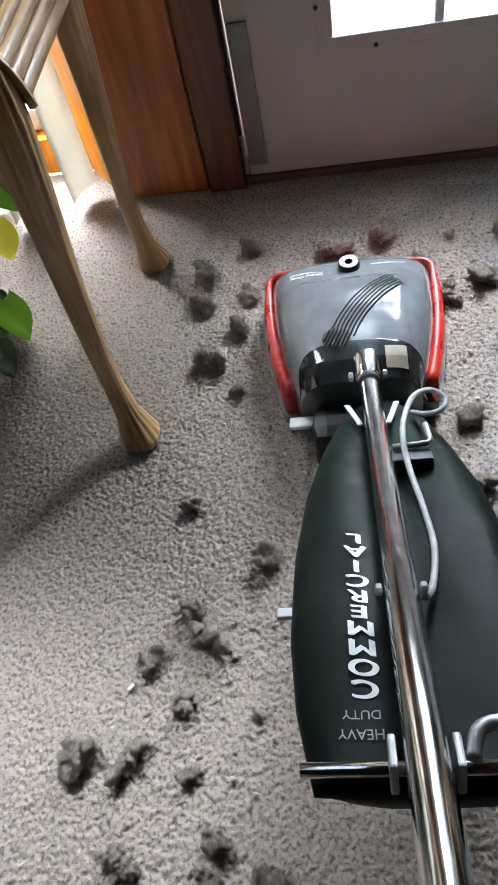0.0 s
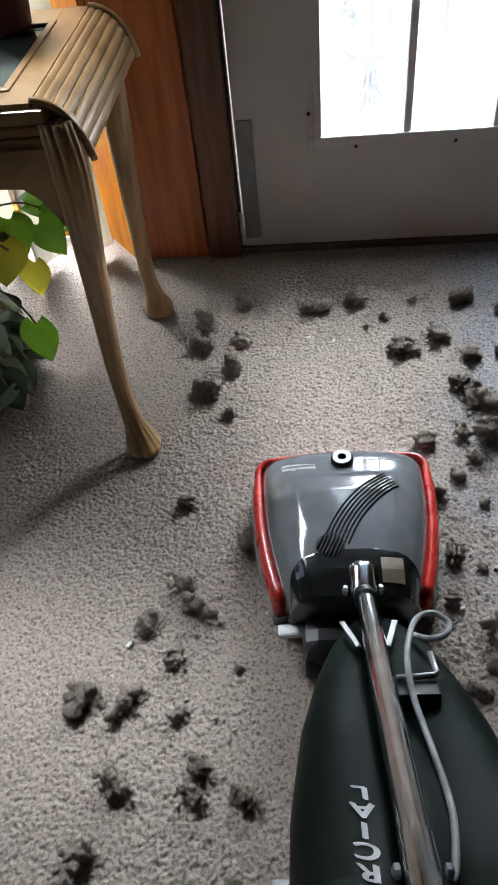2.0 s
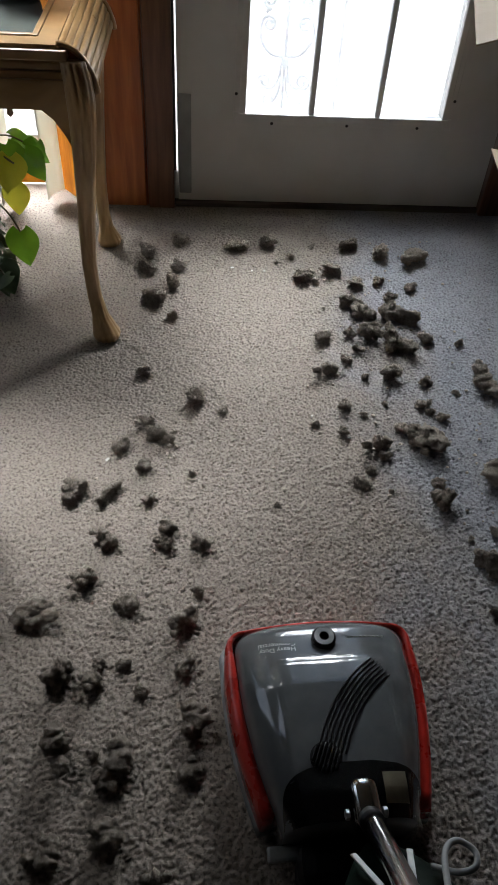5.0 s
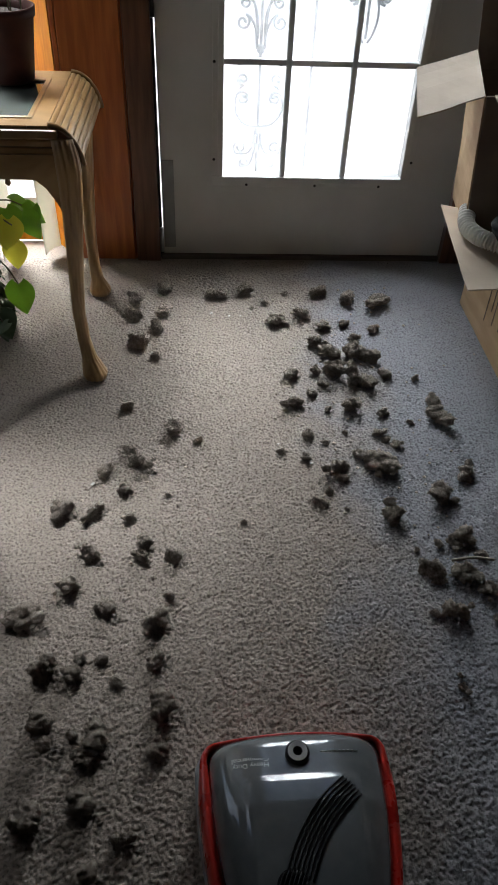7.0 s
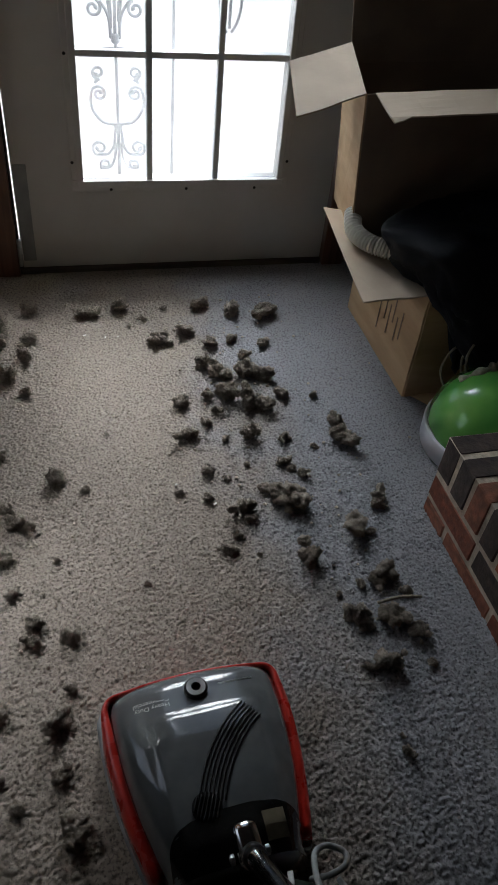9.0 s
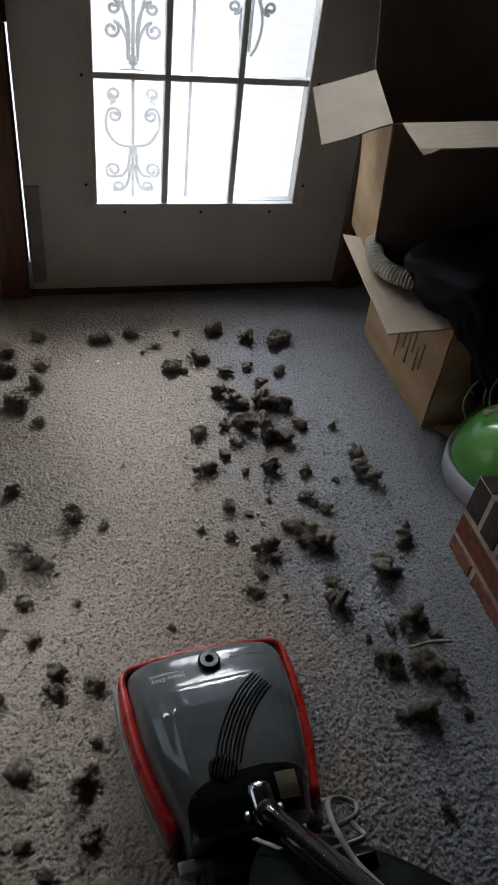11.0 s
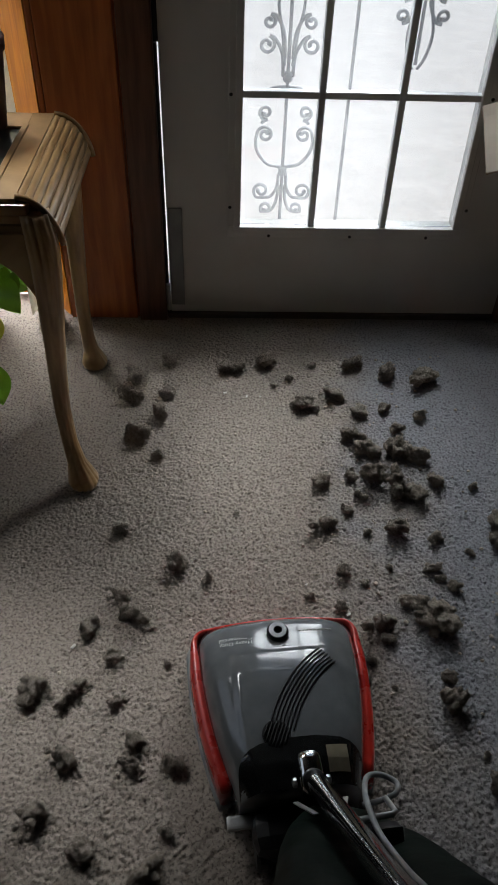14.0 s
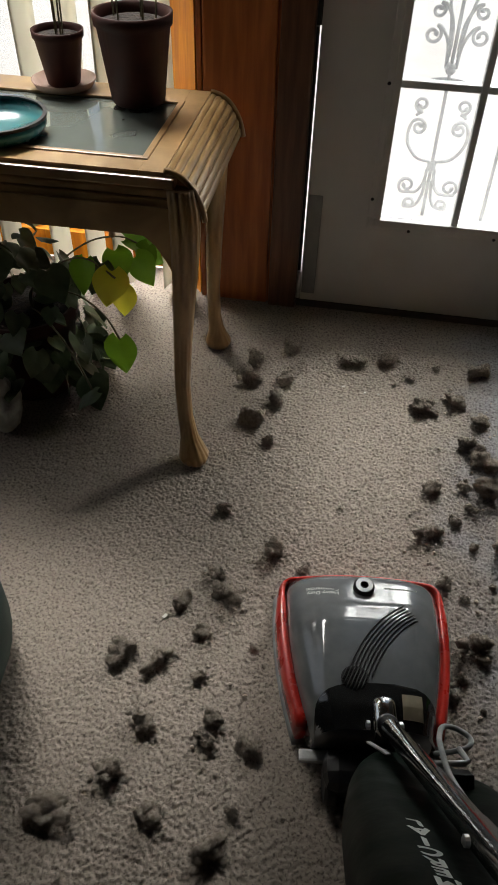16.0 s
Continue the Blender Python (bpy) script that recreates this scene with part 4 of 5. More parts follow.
def hearth():
    h = tagged(new("hearth"), "raised hearth of mixed red, brown and black bricks", "hearth", kind="structure")
    x0, y1, yb, top = 0.745, 0.325, -0.95, 0.215
    part("mortar", box(bmesh.new(), (x0 + 0.0025, yb, 0.0), (1.70, y1 - 0.0025, top - 0.002)), MORTAR, h)

    def shape(sx, sy, sz, seed):
        bm = box(bmesh.new(), (-sx / 2, -sy / 2, -sz / 2), (sx / 2, sy / 2, sz / 2), 0.004, seg=1)
        rng = random.Random(seed)
        for v in bm.verts:
            v.co += Vector([rng.uniform(-0.0012, 0.0012) for _ in range(3)])
        o = part("brick", bm, BRICK, h)
        return o
    kinds = {}

    def lay(size, at):
        rng = random.Random(hash((round(at[0] * 1000), round(at[1] * 1000), round(at[2] * 1000))))
        if size not in kinds:
            kinds[size] = o = shape(*size, len(kinds))
        else:
            o = new("brick", kinds[size].data)
            o.parent = h
        o.location = (at[0] + rng.uniform(-0.0015, 0.0015), at[1], at[2])
    for course, z0, z1 in ((0, -0.015, 0.036), (1, 0.047, 0.104)):
        y = y1
        first = True
        while y > yb:
            ln = 0.094 if first and course == 0 else 0.200
            first = False
            lay((0.09, ln, z1 - z0), (x0 + 0.045, y - ln / 2, (z0 + z1) / 2))
            y -= ln + 0.010
        for k in range(4):
            lay((0.20, 0.09, z1 - z0), (x0 + 0.203 + 0.21 * k + 0.1 * course, y1 - 0.045, (z0 + z1) / 2))
    n = int((y1 - yb) / 0.0675)
    for k in range(n):
        y = y1 - 0.029 - 0.0675 * k
        lay((0.196, 0.0575, 0.098), (x0 + 0.098, y, top - 0.049))
        for j in range(1, 4):
            lay((0.196, 0.0575, 0.06), (x0 + 0.098 + 0.206 * j, y, top - 0.030))


# ---- lint clumps ----
def lint_shape(seed, tufts):
    rng = random.Random(seed)
    bm = bmesh.new()
    blobs = [(Vector((rng.gauss(0, 0.17), rng.gauss(0, 0.14), rng.uniform(0.04, 0.42))), rng.uniform(0.08, 0.20)) for _ in range(tufts + 11)]
    for c, r in blobs:
        vs = bmesh.ops.create_icosphere(bm, subdivisions=3 if r > 0.13 else 2, radius=1)["verts"]
        sx, sy, sz = rng.uniform(0.7, 1.3), rng.uniform(0.7, 1.3), rng.uniform(0.7, 1.1)
        off = Vector((seed * 3.1, rng.random() * 9, 0))
        for v in vs:
            d = v.co.copy()
            puff = abs(noise.noise(d * 2.4 + off)) + 0.55 * abs(noise.noise(d * 5.5 + off))
            k = 0.72 + 0.45 * noise.noise(d * 1.3 + off) + 0.85 * puff + 0.26 * noise.noise(d * 10 + off) + rng.uniform(-0.20, 0.20)
            v.co = c + Vector((d.x * sx, d.y * sy, d.z * sz)) * r * k
            v.co.z = max(v.co.z, -0.02)
    # loose fibres, short and curled
    for _ in range(1300):
        c, r = rng.choice(blobs)
        d = Vector((rng.gauss(0, 1), rng.gauss(0, 1), rng.gauss(0.3, 0.8))).normalized()
        p = c + d * r * 0.85
        side = d.orthogonal().normalized() * rng.uniform(0.0016, 0.0032)
        q = p + d * rng.uniform(0.03, 0.11) + Vector((rng.uniform(-0.10, 0.10), rng.uniform(-0.10, 0.10), rng.uniform(-0.05, 0.07)))
        q.z = max(q.z, -0.02)
        m = (p + q) / 2 + side * rng.uniform(-4, 4) + d * 0.025
        a = [bm.verts.new(s) for s in (p - side, p + side, m + side * 0.7, m - side * 0.7, q)]
        bm.faces.new((a[0], a[1], a[2], a[3]))
        bm.faces.new((a[3], a[2], a[4]))
    return bm


SHAPES = [part("dust_clump", lint_shape(k, 4 + k % 4), LINT, smooth=True) for k in range(12)]


def scatter(rows, label):
    for x, y, w in rows:
        k = len(placed)
        o = SHAPES[k] if k < 12 else new("dust_clump", SHAPES[(k * 5 + k // 12) % 12].data)
        placed.append(o)
        rng = random.Random(k)
        s = w * (1.2 if w > 0.038 else 1.05)
        o.matrix_basis = pose(x, y, 0.001, rng.uniform(-8, 8), rng.uniform(-8, 8), rng.uniform(0, 360)) @ Matrix.Diagonal((s * rng.uniform(0.9, 1.2), s * rng.uniform(0.9, 1.15), s * rng.uniform(0.7, 1.1), 1))
        tagged(o, label if w > 0.022 else "small grey crumb of carpet lint", "lint", "dust clumps on the carpet")


placed = []
scatter([(-0.185, 1.131, 0.05), (-0.103, 1.205, 0.051), (-0.19, 1.051, 0.048), (-0.107, 1.069, 0.039), (-0.113, 0.981, 0.051), (-0.167, 0.905, 0.049), (-0.113, 0.837, 0.033), (-0.057, 0.52, 0.054), (0.009, 0.483, 0.024), (-0.206, 0.373, 0.045), (-0.162, 0.442, 0.039), (-0.136, 0.399, 0.046), (-0.158, 0.312, 0.039), (-0.294, 0.246, 0.051), (-0.222, 0.248, 0.04), (-0.144, 0.227, 0.033), (-0.061, 0.297, 0.017), (-0.217, 0.129, 0.04), (-0.105, 0.153, 0.039), (-0.107, 0.115, 0.031), (-0.043, 0.116, 0.038), (-0.254, 0.039, 0.047), (-0.321, -0.025, 0.055), (-0.175, -0.015, 0.039), (-0.075, -0.043, 0.045), (-0.048, 0.012, 0.026), (-0.07, -0.135, 0.033), (-0.271, -0.147, 0.048), (-0.223, -0.157, 0.044), (-0.206, -0.123, 0.023)], "fluffy grey-brown clump of dust and lint on the carpet")
scatter([(-0.168, -0.127, 0.025), (-0.137, -0.171, 0.029), (-0.052, -0.22, 0.049), (-0.259, -0.257, 0.058), (-0.165, -0.271, 0.049), (-0.205, -0.269, 0.023), (-0.181, -0.306, 0.032), (-0.063, -0.295, 0.036), (-0.172, -0.383, 0.052), (-0.253, -0.405, 0.049), (-0.109, -0.439, 0.033), (-0.158, -0.492, 0.039), (0.109, 0.213, 0.017), (-0.175, 0.614, 0.033), (0.07, 0.66, 0.014), (0.057, 1.171, 0.054), (0.154, 1.208, 0.052), (0.213, 1.135, 0.031), (0.172, 1.105, 0.017), (0.284, 1.193, 0.028), (0.388, 1.184, 0.049), (0.48, 1.151, 0.059), (0.57, 1.131, 0.059), (0.534, 0.985, 0.036), (0.319, 1.06, 0.053), (0.239, 1.028, 0.043), (0.274, 1.011, 0.02), (0.381, 0.996, 0.043), (0.446, 1.009, 0.036), (0.345, 0.901, 0.047)], "fluffy grey-brown clump of dust and lint on the carpet")
scatter([(0.386, 0.856, 0.053), (0.467, 0.926, 0.039), (0.459, 0.862, 0.057), (0.493, 0.831, 0.053), (0.386, 0.762, 0.06), (0.333, 0.769, 0.036), (0.433, 0.728, 0.06), (0.46, 0.709, 0.054), (0.523, 0.751, 0.042), (0.607, 0.74, 0.024), (0.259, 0.751, 0.048), (0.342, 0.706, 0.024), (0.31, 0.665, 0.032), (0.258, 0.626, 0.043), (0.405, 0.604, 0.051), (0.348, 0.604, 0.023), (0.487, 0.588, 0.037), (0.63, 0.627, 0.05), (0.625, 0.564, 0.057), (0.556, 0.549, 0.02), (0.281, 0.498, 0.038), (0.322, 0.471, 0.019), (0.209, 0.444, 0.019), (0.266, 0.415, 0.031), (0.378, 0.511, 0.019), (0.463, 0.503, 0.03), (0.477, 0.482, 0.025), (0.502, 0.46, 0.035), (0.403, 0.427, 0.032), (0.426, 0.423, 0.035)], "fluffy grey-brown clump of dust and lint on the carpet")
scatter([(0.453, 0.379, 0.073), (0.422, 0.389, 0.039), (0.339, 0.375, 0.044), (0.349, 0.343, 0.033), (0.311, 0.305, 0.028), (0.286, 0.27, 0.035), (0.345, 0.248, 0.012), (0.446, 0.263, 0.032), (0.443, 0.216, 0.051), (0.645, 0.352, 0.047), (0.562, 0.287, 0.061), (0.599, 0.268, 0.025), (0.578, 0.154, 0.055), (0.528, 0.139, 0.028), (0.477, 0.126, 0.014), (0.491, 0.072, 0.039), (0.506, 0.053, 0.041), (0.567, 0.058, 0.05), (0.614, 0.107, 0.035), (0.515, -0.042, 0.05), (0.479, -0.04, 0.026), (0.49, -0.202, 0.022), (0.493, -0.173, 0.01), (0.599, 0.012, 0.047), (0.602, -0.055, 0.021)], "fluffy grey-brown clump of dust and lint on the carpet")

rng = random.Random(21)
specks = bmesh.new()
for _ in range(300):
    x, y = rng.gauss(0.36, 0.20), rng.uniform(0.1, 1.25)
    if rng.random() < 0.3:
        x = rng.gauss(-0.12, 0.1)
    r = rng.uniform(0.0012, 0.0040)
    vs = bmesh.ops.create_icosphere(specks, subdivisions=1, radius=r)["verts"]
    for v in vs:
        v.co = Vector((x + v.co.x * rng.uniform(0.7, 1.6), y + v.co.y * rng.uniform(0.7, 1.6), 0.0015 + r * 0.5 + v.co.z * 0.7))
tagged(part("lint_crumbs", specks, LINT), "tiny crumbs of lint scattered over the carpet", "lint", kind="stuff")
for x, y, a, l in ((0.045, 1.075, 20, 0.010), (0.10, 1.06, 70, 0.008), (0.37, 0.87, 0, 0.016), (-0.235, 0.335, 60, 0.011), (0.205, 0.47, 40, 0.007), (0.135, 1.06, 10, 0.006), (0.27, 0.60, 80, 0.007), (0.28, 0.40, 30, 0.010)):
    o = part("paper_chip", box(bmesh.new(), (-l / 2, -l / 4, 0), (l / 2, l / 4, 0.0022), 0.0007, seg=1), CHIP)
    o.matrix_basis = pose(x, y, 0.0025, 4, 3, a)
    tagged(o, "small white chip of paper on the carpet", "scrap", "paper chips")
stick = part("twig", tube(bmesh.new(), smoothpath([(0.535, 0.075, 0.030), (0.58, 0.078, 0.034), (0.625, 0.074, 0.031)], 4), 0.0032, 7), TWINE, smooth=True)
tagged(stick, "pale stick lying across the lint clumps", "stick")


# ---- upright vacuum cleaner ----
PIVOT = (0.012, -0.122, 0.118)


def half_width(y):
    """Half the head's width, from its tapering rear to its broad front."""
    f = min(max((y + 0.150) / 0.272, 0), 1)
    return 0.090 + 0.053 * math.sin(f * math.pi / 2) ** 0.8


def crown(y):
    f = min(max((y + 0.142) / 0.316, 0), 1)
    return 0.138 - 0.012 * (2 * f - 0.8) ** 2 - 0.022 * max(f - 0.62, 0) / 0.38 - 0.012 * max(0.15 - f, 0) / 0.15


def hood_z(x, y):
    w = half_width(y) - 0.008
    u = min(abs(x) / w, 1)
    f = (y + 0.142) / 0.316
    end = min(max((1 - f) / 0.11, 0), 1)
    fall = (1 - (1 - end) ** 2.6) ** 0.5
    side = max(1 - u ** 4.5, 0) ** 0.5
    px = min(max((0.086 - abs(x)) / 0.010, 0), 1)
    py = min(max((0.100 - y) / 0.012, 0), 1)
    panel = 0.0028 * px * px * (3 - 2 * px) * py * py * (3 - 2 * py)
    return 0.066 + (crown(y) - 0.066) * side * fall + panel


def plan(off, n=14):
    """The head's outline, from rear left round the front to rear right."""
    left = [(-(half_width(y) + off), y) for y in np.linspace(-0.104, 0.122, n)]
    r = 0.024
    cx, cy = half_width(0.135) + off - r, 0.173 + off - r
    corner = [(-(cx + r * math.cos(a)), cy + r * math.sin(a)) for a in np.linspace(0, math.pi / 2, 8)]
    half = left[:-1] + corner
    front = [(x, 0.173 + off + 0.010 * (1 - (x / cx) ** 2)) for x in np.linspace(-cx, cx, 13)[1:-1]]
    return half + front + [(-x, y) for x, y in half[::-1]]


def sweep(bm, path, section, thin=0.0):
    rings = []
    for i, (x, y) in enumerate(path):
        a, b = path[max(i - 1, 0)], path[min(i + 1, len(path) - 1)]
        d = Vector((b[0] - a[0], b[1] - a[1], 0)).normalized()
        out = Vector((-d.y, d.x, 0))
        slim = 1 - thin * min(max((y - 0.10) / 0.06, 0), 1)
        rings.append([(x + out.x * o * slim, y + out.y * o * slim, z) for o, z in section])
    return loft(bm, rings)


def vacuum():
    v = thing("vacuum_cleaner", "grey and red commercial upright vacuum cleaner with a black bag", "vacuum cleaner")
    # hood
    bm = bmesh.new()
    ny, nx = 64, 64
    grid = []
    for i in range(ny + 1):
        y = -0.130 + 0.304 * i / ny
        w = half_width(y) - 0.008
        if y > 0.138:
            w -= 0.030 * (1 - math.sqrt(max(1 - ((y - 0.138) / 0.037) ** 2, 0)))
        row = []
        for j in range(nx + 1):
            t = 2 * j / nx - 1
            u = math.sin(t * math.pi / 2)
            row.append(bm.verts.new((w * u, y + 0.011 * (1 - u * u) * max(i / ny - 0.8, 0) / 0.2, hood_z(u * (half_width(y) - 0.008), y))))
        grid.append(row)
    for a, b in zip(grid, grid[1:]):
        for j in range(nx):
            bm.faces.new((a[j], a[j + 1], b[j + 1], b[j]))
    rim = grid[0] + [r[-1] for r in grid[1:]] + grid[-1][-2::-1] + [r[0] for r in grid[-2:0:-1]]
    low = [bm.verts.new((q.co.x, q.co.y, 0.03)) for q in rim]
    for k in range(len(rim)):
        bm.faces.new((rim[k], low[k], low[(k + 1) % len(rim)], rim[(k + 1) % len(rim)]))
    part("hood", bm, GREYHOOD, v, "glossy grey plastic hood", smooth=True)
    bm = bmesh.new()
    sec = [(-0.012, 0.030), (0.005, 0.030), (0.0100, 0.038), (0.0095, 0.062), (0.006, 0.078), (-0.001, 0.084), (-0.009, 0.082)]
    part("bumper", sweep(bm, plan(0.0), sec, 0.45), REDPL, v, "red wrap-round bumper", smooth=True)
    bm = bmesh.new()
    sec = [(-0.02, 0.008), (0.005, 0.008), (0.010, 0.012), (0.0112, 0.026), (0.006, 0.031), (-0.02, 0.031)]
    part("skirt", sweep(bm, plan(0.002), sec), GREYSKIRT, v, "grey furniture guard", smooth=True)
    bm = bmesh.new()
    path = plan(-0.008)
    loft(bm, [[(x, y, z) for x, y in path] for z in (0.010, 0.060)])
    part("base", bm, BLACKPL, v, "black base casting")
    part("rear_housing", box(bmesh.new(), (-0.076, -0.196, 0.020), (0.080, -0.134, 0.086), 0.022), BLACKPL, v)
    # black arched pad behind the hood, round the handle socket
    bm = bmesh.new()
    rows = []
    for i in range(15):
        y = -0.129 + 0.068 * i / 14
        hw = 0.095 * math.sqrt(max(1 - (i / 14.2) ** 6, 0.02))
        rows.append([bm.verts.new((0.004 + hw * (2 * j / 16 - 1), y, hood_z(0.004 + hw * (2 * j / 16 - 1), y) + 0.0016)) for j in range(17)])
    for a, b in zip(rows, rows[1:]):
        for j in range(16):
            bm.faces.new((a[j], a[j + 1], b[j + 1], b[j]))
    part("rear_pad", bm, BLACKGLOSS, v, "glossy black rear cover", smooth=True)
    # curved ribs
    for k in range(7):
        o = (k - 3) * 0.0060
        pts = []
        for i in range(23):
            f = i / 22
            a = radians(160 - 35 * f)
            R = 0.253 + o
            x, y = 0.2177 + R * math.cos(a), -0.1315 + R * math.sin(a)
            pts.append((x, y, hood_z(x, y) + 0.0010))
        part("rib", tube(bmesh.new(), pts, 0.0014, 6), BLACKPL, v, smooth=True)
    # round vent where the ribs end
    cx, cy = -0.030, -0.054
    bm = bmesh.new()
    mid = bm.verts.new((cx, cy, hood_z(cx, cy) + 0.0012))
    ring = [bm.verts.new((cx + 0.0215 * math.cos(a), cy + 0.0215 * math.sin(a), hood_z(cx + 0.0215 * math.cos(a), cy + 0.0215 * math.sin(a)) + 0.0009)) for a in (k * math.tau / 24 for k in range(24))]
    for k in range(24):
        bm.faces.new((mid, ring[k], ring[(k + 1) % 24]))
    part("vent_plate", bm, BLACKPL, v, "round black vent plate", smooth=True)
    bm = bmesh.new()
    for k in range(7):
        u = (k - 3) * 0.0054
        h = math.sqrt(max(0.0195 ** 2 - u * u, 0))
        d, e = Vector((0.42, 0.907, 0)), Vector((0.907, -0.42, 0))
        pts = [Vector((cx, cy, 0)) + e * u + d * s * h for s in np.linspace(-1, 1, 6)]
        tube(bm, [(p.x, p.y, hood_z(p.x, p.y) + 0.002) for p in pts], 0.0019, 6)
    part("vent", bm, BLACKPL, v, "round black vent", smooth=True)
    # knob
    z = hood_z(0, 0.134)
    kn = part("knob", lathe(bmesh.new(), [(0.0185, -0.012), (0.0185, 0.010), (0.016, 0.0125), (0.0072, 0.0125), (0.0070, 0.002)], (0, 0.133, z), 28), BLACKPL, v, "black height knob", smooth=False)
    part("knob_ring", lathe(bmesh.new(), [(0.0075, 0.0120), (0.0150, 0.0120), (0.0150, 0.0142), (0.0075, 0.0142), (0.0075, 0.0120)], (0, 0.133, z), 28, cap=False), DULLSTEEL, kn, "pale metal ring")
    # lettering on the front edge, too fine to read
    for x, y, n, w, r in ((0.036, 0.136, 9, 0.0068, 0.0021),):
        bm = bmesh.new()
        tube(bm, [(x + w * k / 2, y, hood_z(x + w * k / 2, y) + 0.0006) for k in range(2 * n)], [r * (1.0 if k % 2 else 0.55) for k in range(2 * n)], 5)
        part("printed_bar", bm, PRINT, v, "pale printed mark")
    for text, y in (("Commercial", 0.1330), ("Heavy Duty", 0.1225)):
        ob = letters(v, text, 0.0115, lambda x, q, y=y: (-0.072 - x, y - q, hood_z(-0.072 - x, y - q) + 0.0007))
        ob["label"] = "small white letters printed on the hood"
    bm = bmesh.new()
    rows = [[bm.verts.new((0.040 + 0.004 * j, -0.114 + 0.0046 * i, hood_z(0.040 + 0.004 * j, -0.114 + 0.0046 * i) + 0.0030)) for j in range(9)] for i in range(9)]
    for a, b in zip(rows, rows[1:]):
        for j in range(8):
            bm.faces.new((a[j], a[j + 1], b[j + 1], b[j]))
    part("label", bm, LABEL, v, "aged tan paper label")
    part("pedal", box(bmesh.new(), (-0.112, -0.150, 0.046), (-0.062, -0.130, 0.056), 0.004), DULLSTEEL, v, "pale metal pedal")
    for s in (-1, 1):
        w = part("wheel", lathe(bmesh.new(), [(0.010, -0.011), (0.029, -0.011), (0.032, -0.006), (0.032, 0.006), (0.029, 0.011), (0.010, 0.011)], seg=24), RUBBER, v)
        w.matrix_basis = pose(s * 0.062, -0.172, 0.033, 0, 90, 0)
    part("socket", box(bmesh.new(), (-0.006, -0.145, 0.108), (0.030, -0.083, 0.152), 0.015, seg=4), CHROME, v, "chrome handle socket", smooth=True)
    for s in (-1, 1):
        b = part("bolt", lathe(bmesh.new(), [(0.004, 0), (0.0075, 0.001), (0.0075, 0.006), (0.003, 0.008)], seg=8), DULLSTEEL, v)
        b.matrix_basis = pose(PIVOT[0] + s * 0.021, PIVOT[1], PIVOT[2] + 0.010, 0, s * 90, 0)

    # handle, with bag, hook and cord
    pts = [(0, 0.010, 0.012), (0, -0.03, 0.012), (0, -0.045, 0.012), (0, -0.47, 0.012), (0, -0.472, 0.012), (0, -0.92, 0.012), (0, -1.05, 0.030)]
    hd = part("handle", tube(bmesh.new(), pts, [0.0125, 0.0130, 0.0138, 0.0138, 0.0148, 0.0148, 0.0148], 28), CHROME, v, "worn chrome handle tube", smooth=True)
    part("grip", tube(bmesh.new(), [(0, -0.98, 0.0205), (0, -1.06, 0.0315), (0, -1.14, 0.05)], 0.021, 16), BLACKPL, hd, smooth=True)
    part("collar", tube(bmesh.new(), [(0, -0.030, 0.012), (0, -0.047, 0.012)], 0.0160, 24), BLACKPL, hd, smooth=True)
    part("bag", bag_mesh(), BAGVINYL, hd, "black vinyl cloth bag", smooth=True)
    part("clip_bar", tube(bmesh.new(), [(-0.086, -0.662, -0.016), (0.110, -0.662, -0.016)], 0.0056, 14), CHROME, hd, "chrome bag clip bar", smooth=True)
    for s in (-1, 1):
        part("clip_tab", box(bmesh.new(), (s * 0.022 - 0.003, -0.680, -0.020), (s * 0.022 + 0.003, -0.652, 0.008), 0.002), DULLSTEEL, hd)
    lv = bmesh.new()
    tube(lv, smoothpath([(0.030, -0.672, 0.004), (0.040, -0.650, 0.010), (0.075, -0.648, 0.008), (0.115, -0.660, -0.002)], 5), 0.0055, 8)
    part("latch", lv, DULLSTEEL, hd, "dull metal latch", smooth=True)
    for s in (-1, 1):
        part("screw", lathe(bmesh.new(), [(0.003, 0), (0.0055, 0.001), (0.0055, 0.005), (0.002, 0.007)], seg=10), DULLSTEEL, hd).matrix_basis = pose(s * 0.016, -0.505, 0.014, 0, s * 90, 0)
    for s in (-1, 1):
        br = bmesh.new()
        box(br, (-0.0038, -0.034, -0.0012), (0.0038, 0.034, 0.0012), 0.0006, pose(s * 0.026, -0.108, -0.004, 0, 0, s * -14), 1)
        part("strap", br, DULLSTEEL, hd, "flat dull steel strap")
    part("side_tab", box(bmesh.new(), (-0.117, -0.462, -0.052), (-0.090, -0.449, -0.046), 0.002), DULLSTEEL, hd, "small bright metal tab")
    hk = bmesh.new()
    box(hk, (0.014, -0.262, -0.016), (0.060, -0.236, 0.006), 0.003)
    part("hook_base", hk, BLACKPL, hd, "black cord hook base")
    hk = bmesh.new()
    tube(hk, [(0.016, -0.236, 0.010), (0.056, -0.236, 0.012), (0.060, -0.233, 0.014), (0.057, -0.206, 0.022)], 0.0036, 8)
    part("cord_hook", hk, DULLSTEEL, hd, "metal cord hook", smooth=True)
    cord = smoothpath([(0.020, -0.505, 0.004), (0.030, -0.475, -0.008), (0.040, -0.41, -0.012), (0.038, -0.335, -0.012), (0.030, -0.272, 0.004), (0.028, -0.238, 0.024), (0.034, -0.200, 0.032), (0.050, -0.152, 0.036), (0.074, -0.124, 0.030), (0.092, -0.130, 0.020), (0.086, -0.146, 0.012), (0.068, -0.140, 0.004), (0.052, -0.105, -0.008)], 7)
    part("cord", tube(bmesh.new(), cord, 0.0036, 10), CORDGREY, hd, "grey power cord", smooth=True)
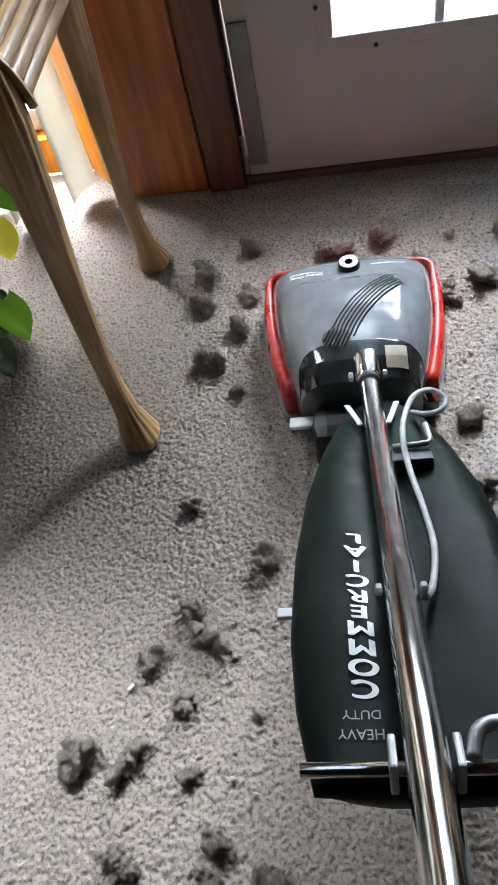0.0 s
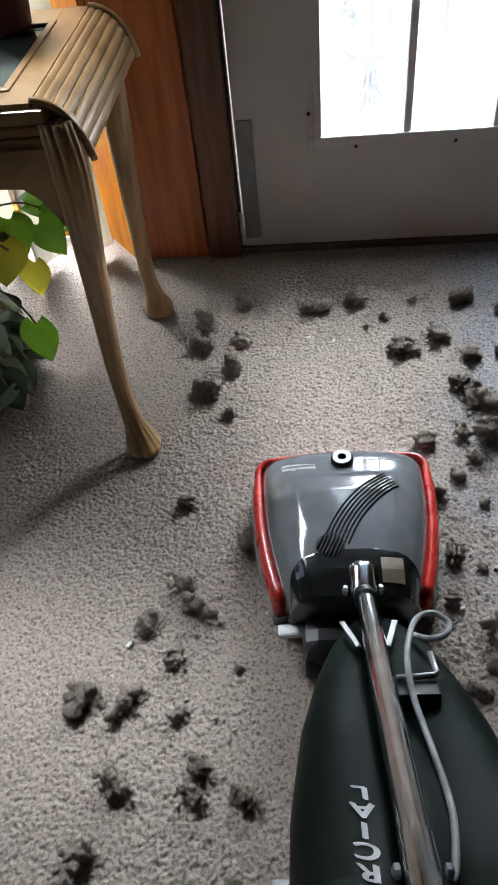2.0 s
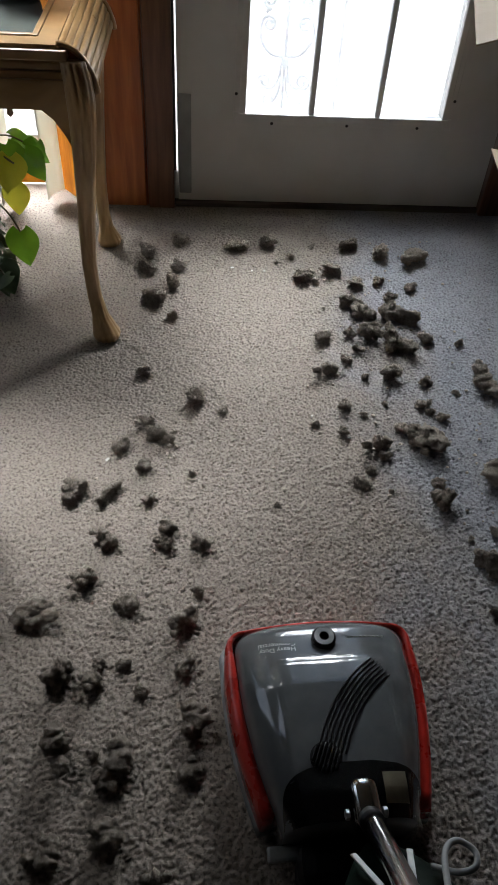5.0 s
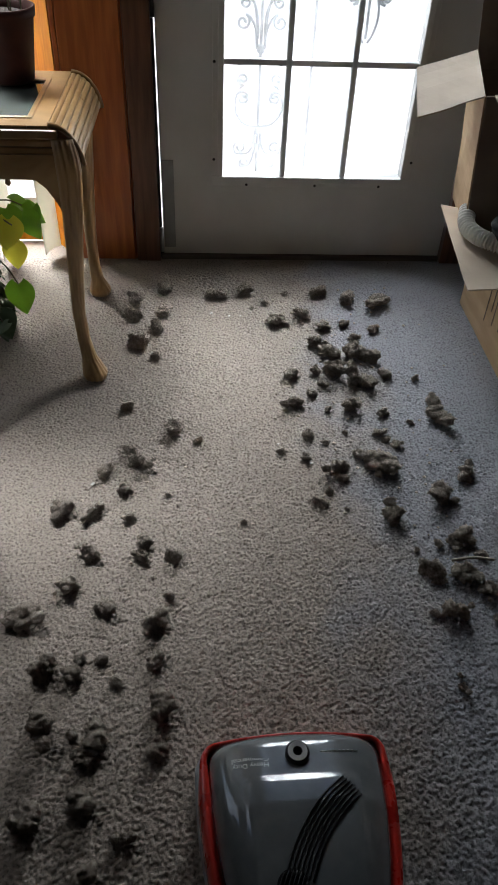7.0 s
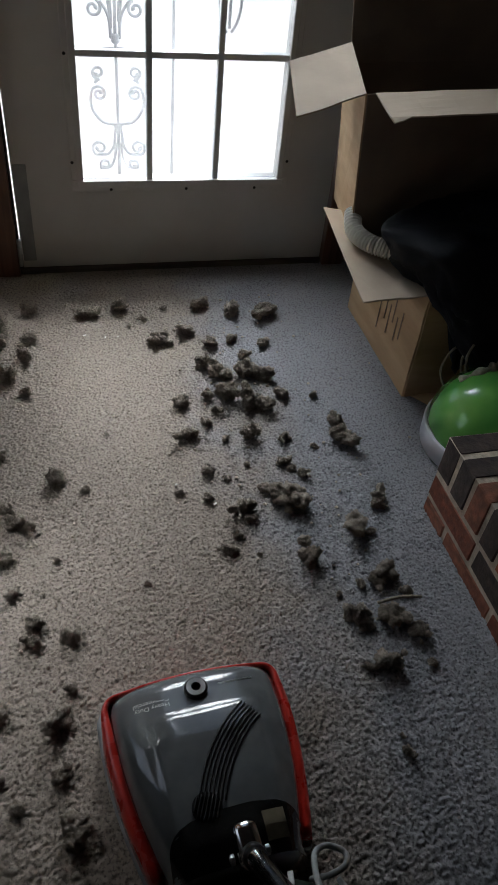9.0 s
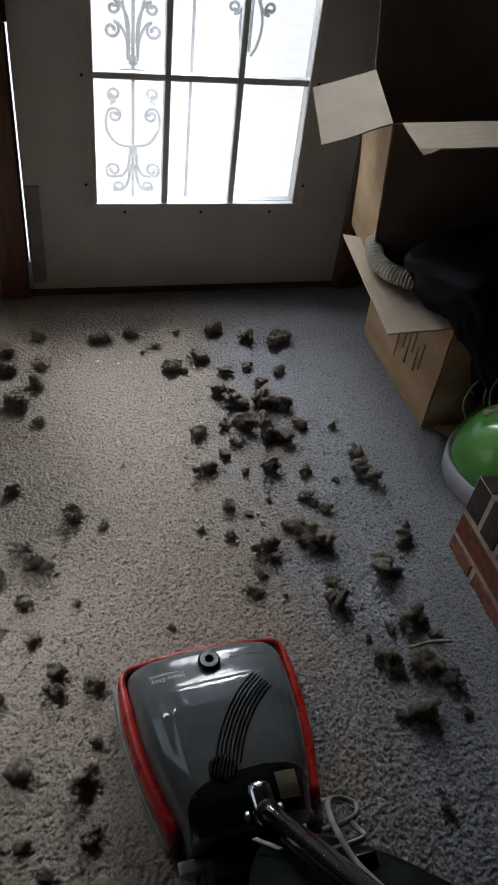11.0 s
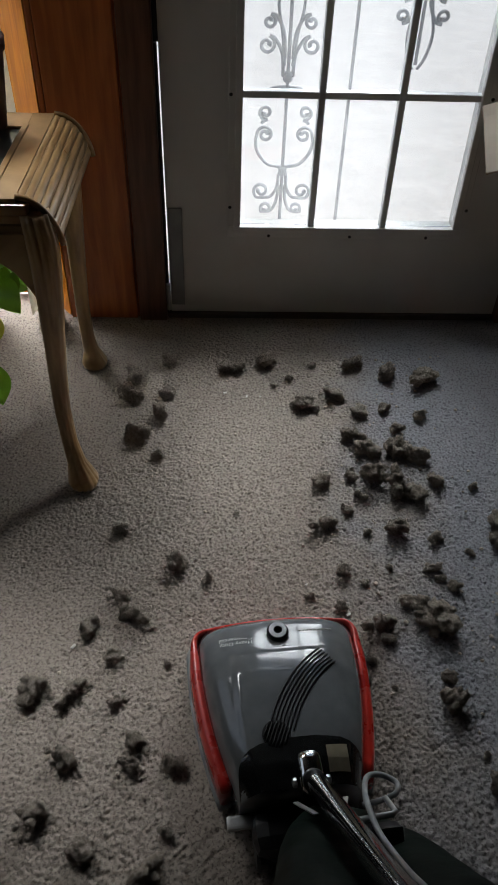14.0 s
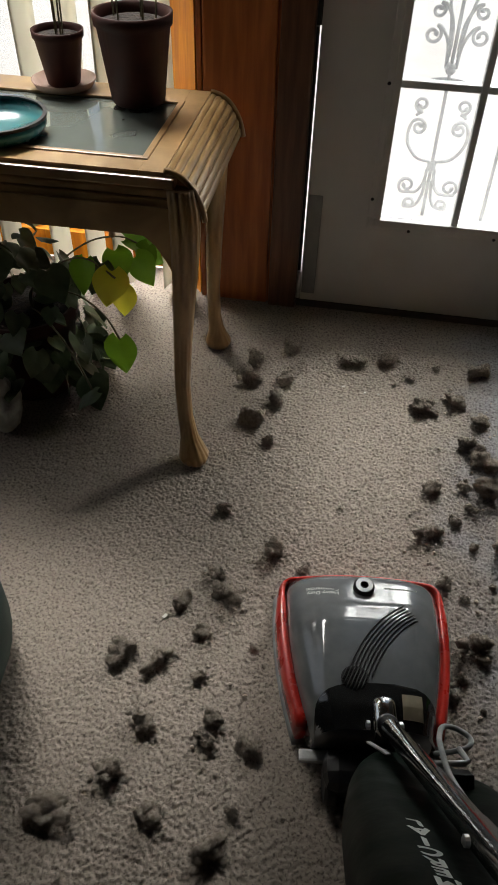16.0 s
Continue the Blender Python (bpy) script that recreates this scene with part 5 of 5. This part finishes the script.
    lettering(hd, "C\nO\nM\nM\nE\nR\nC\nI\nA\nL", -0.037, 0.577, 0.0240, 0.0213, PRINT, 1.3)
    lettering(hd, "HEAVY", -0.042, 0.622, 0.0122, 0.015, PRINTGREY, 0.92)
    lettering(hd, "DUTY", -0.041, 0.605, 0.0122, 0.015, PRINTGREY, 0.92)
    return v, hd


def bag_width(s):
    table = ((0.02, 0.022), (0.05, 0.045), (0.09, 0.066), (0.16, 0.088), (0.26, 0.108), (0.38, 0.119), (0.50, 0.119), (0.59, 0.110), (0.668, 0.094))
    for (a, p), (b, q) in zip(table, table[1:]):
        if s <= b:
            f = max((s - a) / (b - a), 0)
            return p + (q - p) * f
    return table[-1][1]


def bag_top(u, s):
    """Height of the bag's upper face over the handle's axis plane."""
    f = min(max((s - 0.02) / 0.648, 0), 1)
    k = u / bag_width(s)
    swell = 0.030 * math.sin(math.pi * min(f * 1.05, 1)) ** 0.8
    crease = 0.004 * noise.noise((u * 18, s * 9, 2.0)) + 0.0022 * noise.noise((u * 40, s * 30, 5.0))
    edge = max(1 - abs(k) ** 2.6, 0) ** 0.5
    return -0.030 + (swell + 0.012) * (edge - 0.35) * (0.35 + abs(k)) + crease * edge


def bag_mesh():
    bm = bmesh.new()
    rings = []
    for i in range(49):
        s = 0.02 + 0.648 * i / 48
        f = i / 48
        w = bag_width(s)
        deep = 0.15 * math.sin(math.pi * min(f * 0.98 + 0.02, 1)) ** 0.6 + 0.003
        ring = []
        for k in range(25):
            u = w * math.sin((2 * k / 24 - 1) * math.pi / 2)
            ring.append((u * 0.95 + 0.011, -s, bag_top(u, s)))
        for k in range(1, 24):
            a = math.pi * k / 24
            u = w * math.cos(a)
            ring.append((u * 0.95 + 0.011, -s, bag_top(w, s) - deep * math.sin(a) ** 0.8 + 0.004 * noise.noise((u * 14, s * 14, 0))))
        rings.append(ring)
    return loft(bm, rings)


def letters(parent, text, size, place, lead=1.0, bold=0.0, material=PRINT):
    """Printed letters, each point set on its surface by place(x, y)."""
    cu = bpy.data.curves.new("print", "FONT")
    cu.body, cu.size, cu.align_x = text, size, "CENTER"
    cu.space_line, cu.offset = lead, bold
    tmp = new("print", cu)
    dg = bpy.context.evaluated_depsgraph_get()
    me = bpy.data.meshes.new_from_object(tmp.evaluated_get(dg))
    bpy.data.objects.remove(tmp)
    for q in me.vertices:
        q.co = place(q.co.x, q.co.y)
    me.materials.clear()
    me.materials.append(material)
    ob = new("printed_text", me)
    ob.parent = parent
    return ob


def lettering(parent, text, u0, s0, size, lead, material, wide):
    """Letters printed on the bag, read from the front of the machine."""
    strokes = ((0, 0), (0.0011, 0.0004), (-0.0011, -0.0004)) if wide > 1 else ((0, 0),)
    for k, (du, ds) in enumerate(strokes):
        def place(x, y, k=k, du=du, ds=ds):
            u, s = u0 - x * wide + du, s0 + y + ds
            return (u, -s, bag_top(u, s) + 0.0022 + 0.0003 * k)
        ob = letters(parent, text, size, place, lead / size, 0.0, material)
        ob["label"] = "white letters printed on the bag" if wide > 1 else "faded grey letters printed on the bag"


VACUUM, HANDLE = vacuum()
hearth()


def motions():
    rows = [(0.0, 0.091, 0.868, 1.4), (0.5, 0.093, 0.793, 1.2), (1.0, 0.098, 0.676, 1.1), (1.5, 0.102, 0.592, 1.5), (2.0, 0.107, 0.476, 2.0), (2.5, 0.115, 0.354, 2.2), (3.0, 0.124, 0.213, 2.8),
            (5.5, 0.156, -0.392, 2.4), (6.0, 0.162, -0.490, 2.2), (6.5, 0.162, -0.525, 1.7), (7.0, 0.165, -0.497, 1.5), (7.5, 0.164, -0.445, 2.4), (8.0, 0.164, -0.379, 3.0), (8.5, 0.159, -0.287, 3.6), (9.0, 0.155, -0.219, 3.6),
            (11.5, 0.149, -0.038, 3.5), (12.0, 0.148, -0.001, 3.7), (12.5, 0.149, 0.030, 4.4), (13.0, 0.147, 0.077, 4.7), (13.5, 0.144, 0.124, 5.2), (14.0, 0.143, 0.156, 5.1), (14.5, 0.139, 0.192, 5.3), (15.0, 0.137, 0.217, 5.3), (15.5, 0.136, 0.230, 5.8), (16.0, 0.135, 0.251, 7.0)]
    walk(VACUUM, [(t, pose(x, y, 0, 0, 0, a)) for t, x, y, a in rows])
    tilt = [(0.0, 27.5), (1.0, 29.5), (2.0, 33.5), (3.0, 37.5), (5.5, 47.0), (7.0, 52.5), (9.0, 55.0), (12.5, 56.0), (14.5, 55.5), (16.0, 53.5)]
    walk(HANDLE, [(t, pose(*PIVOT, -e)) for t, e in tilt])


motions()
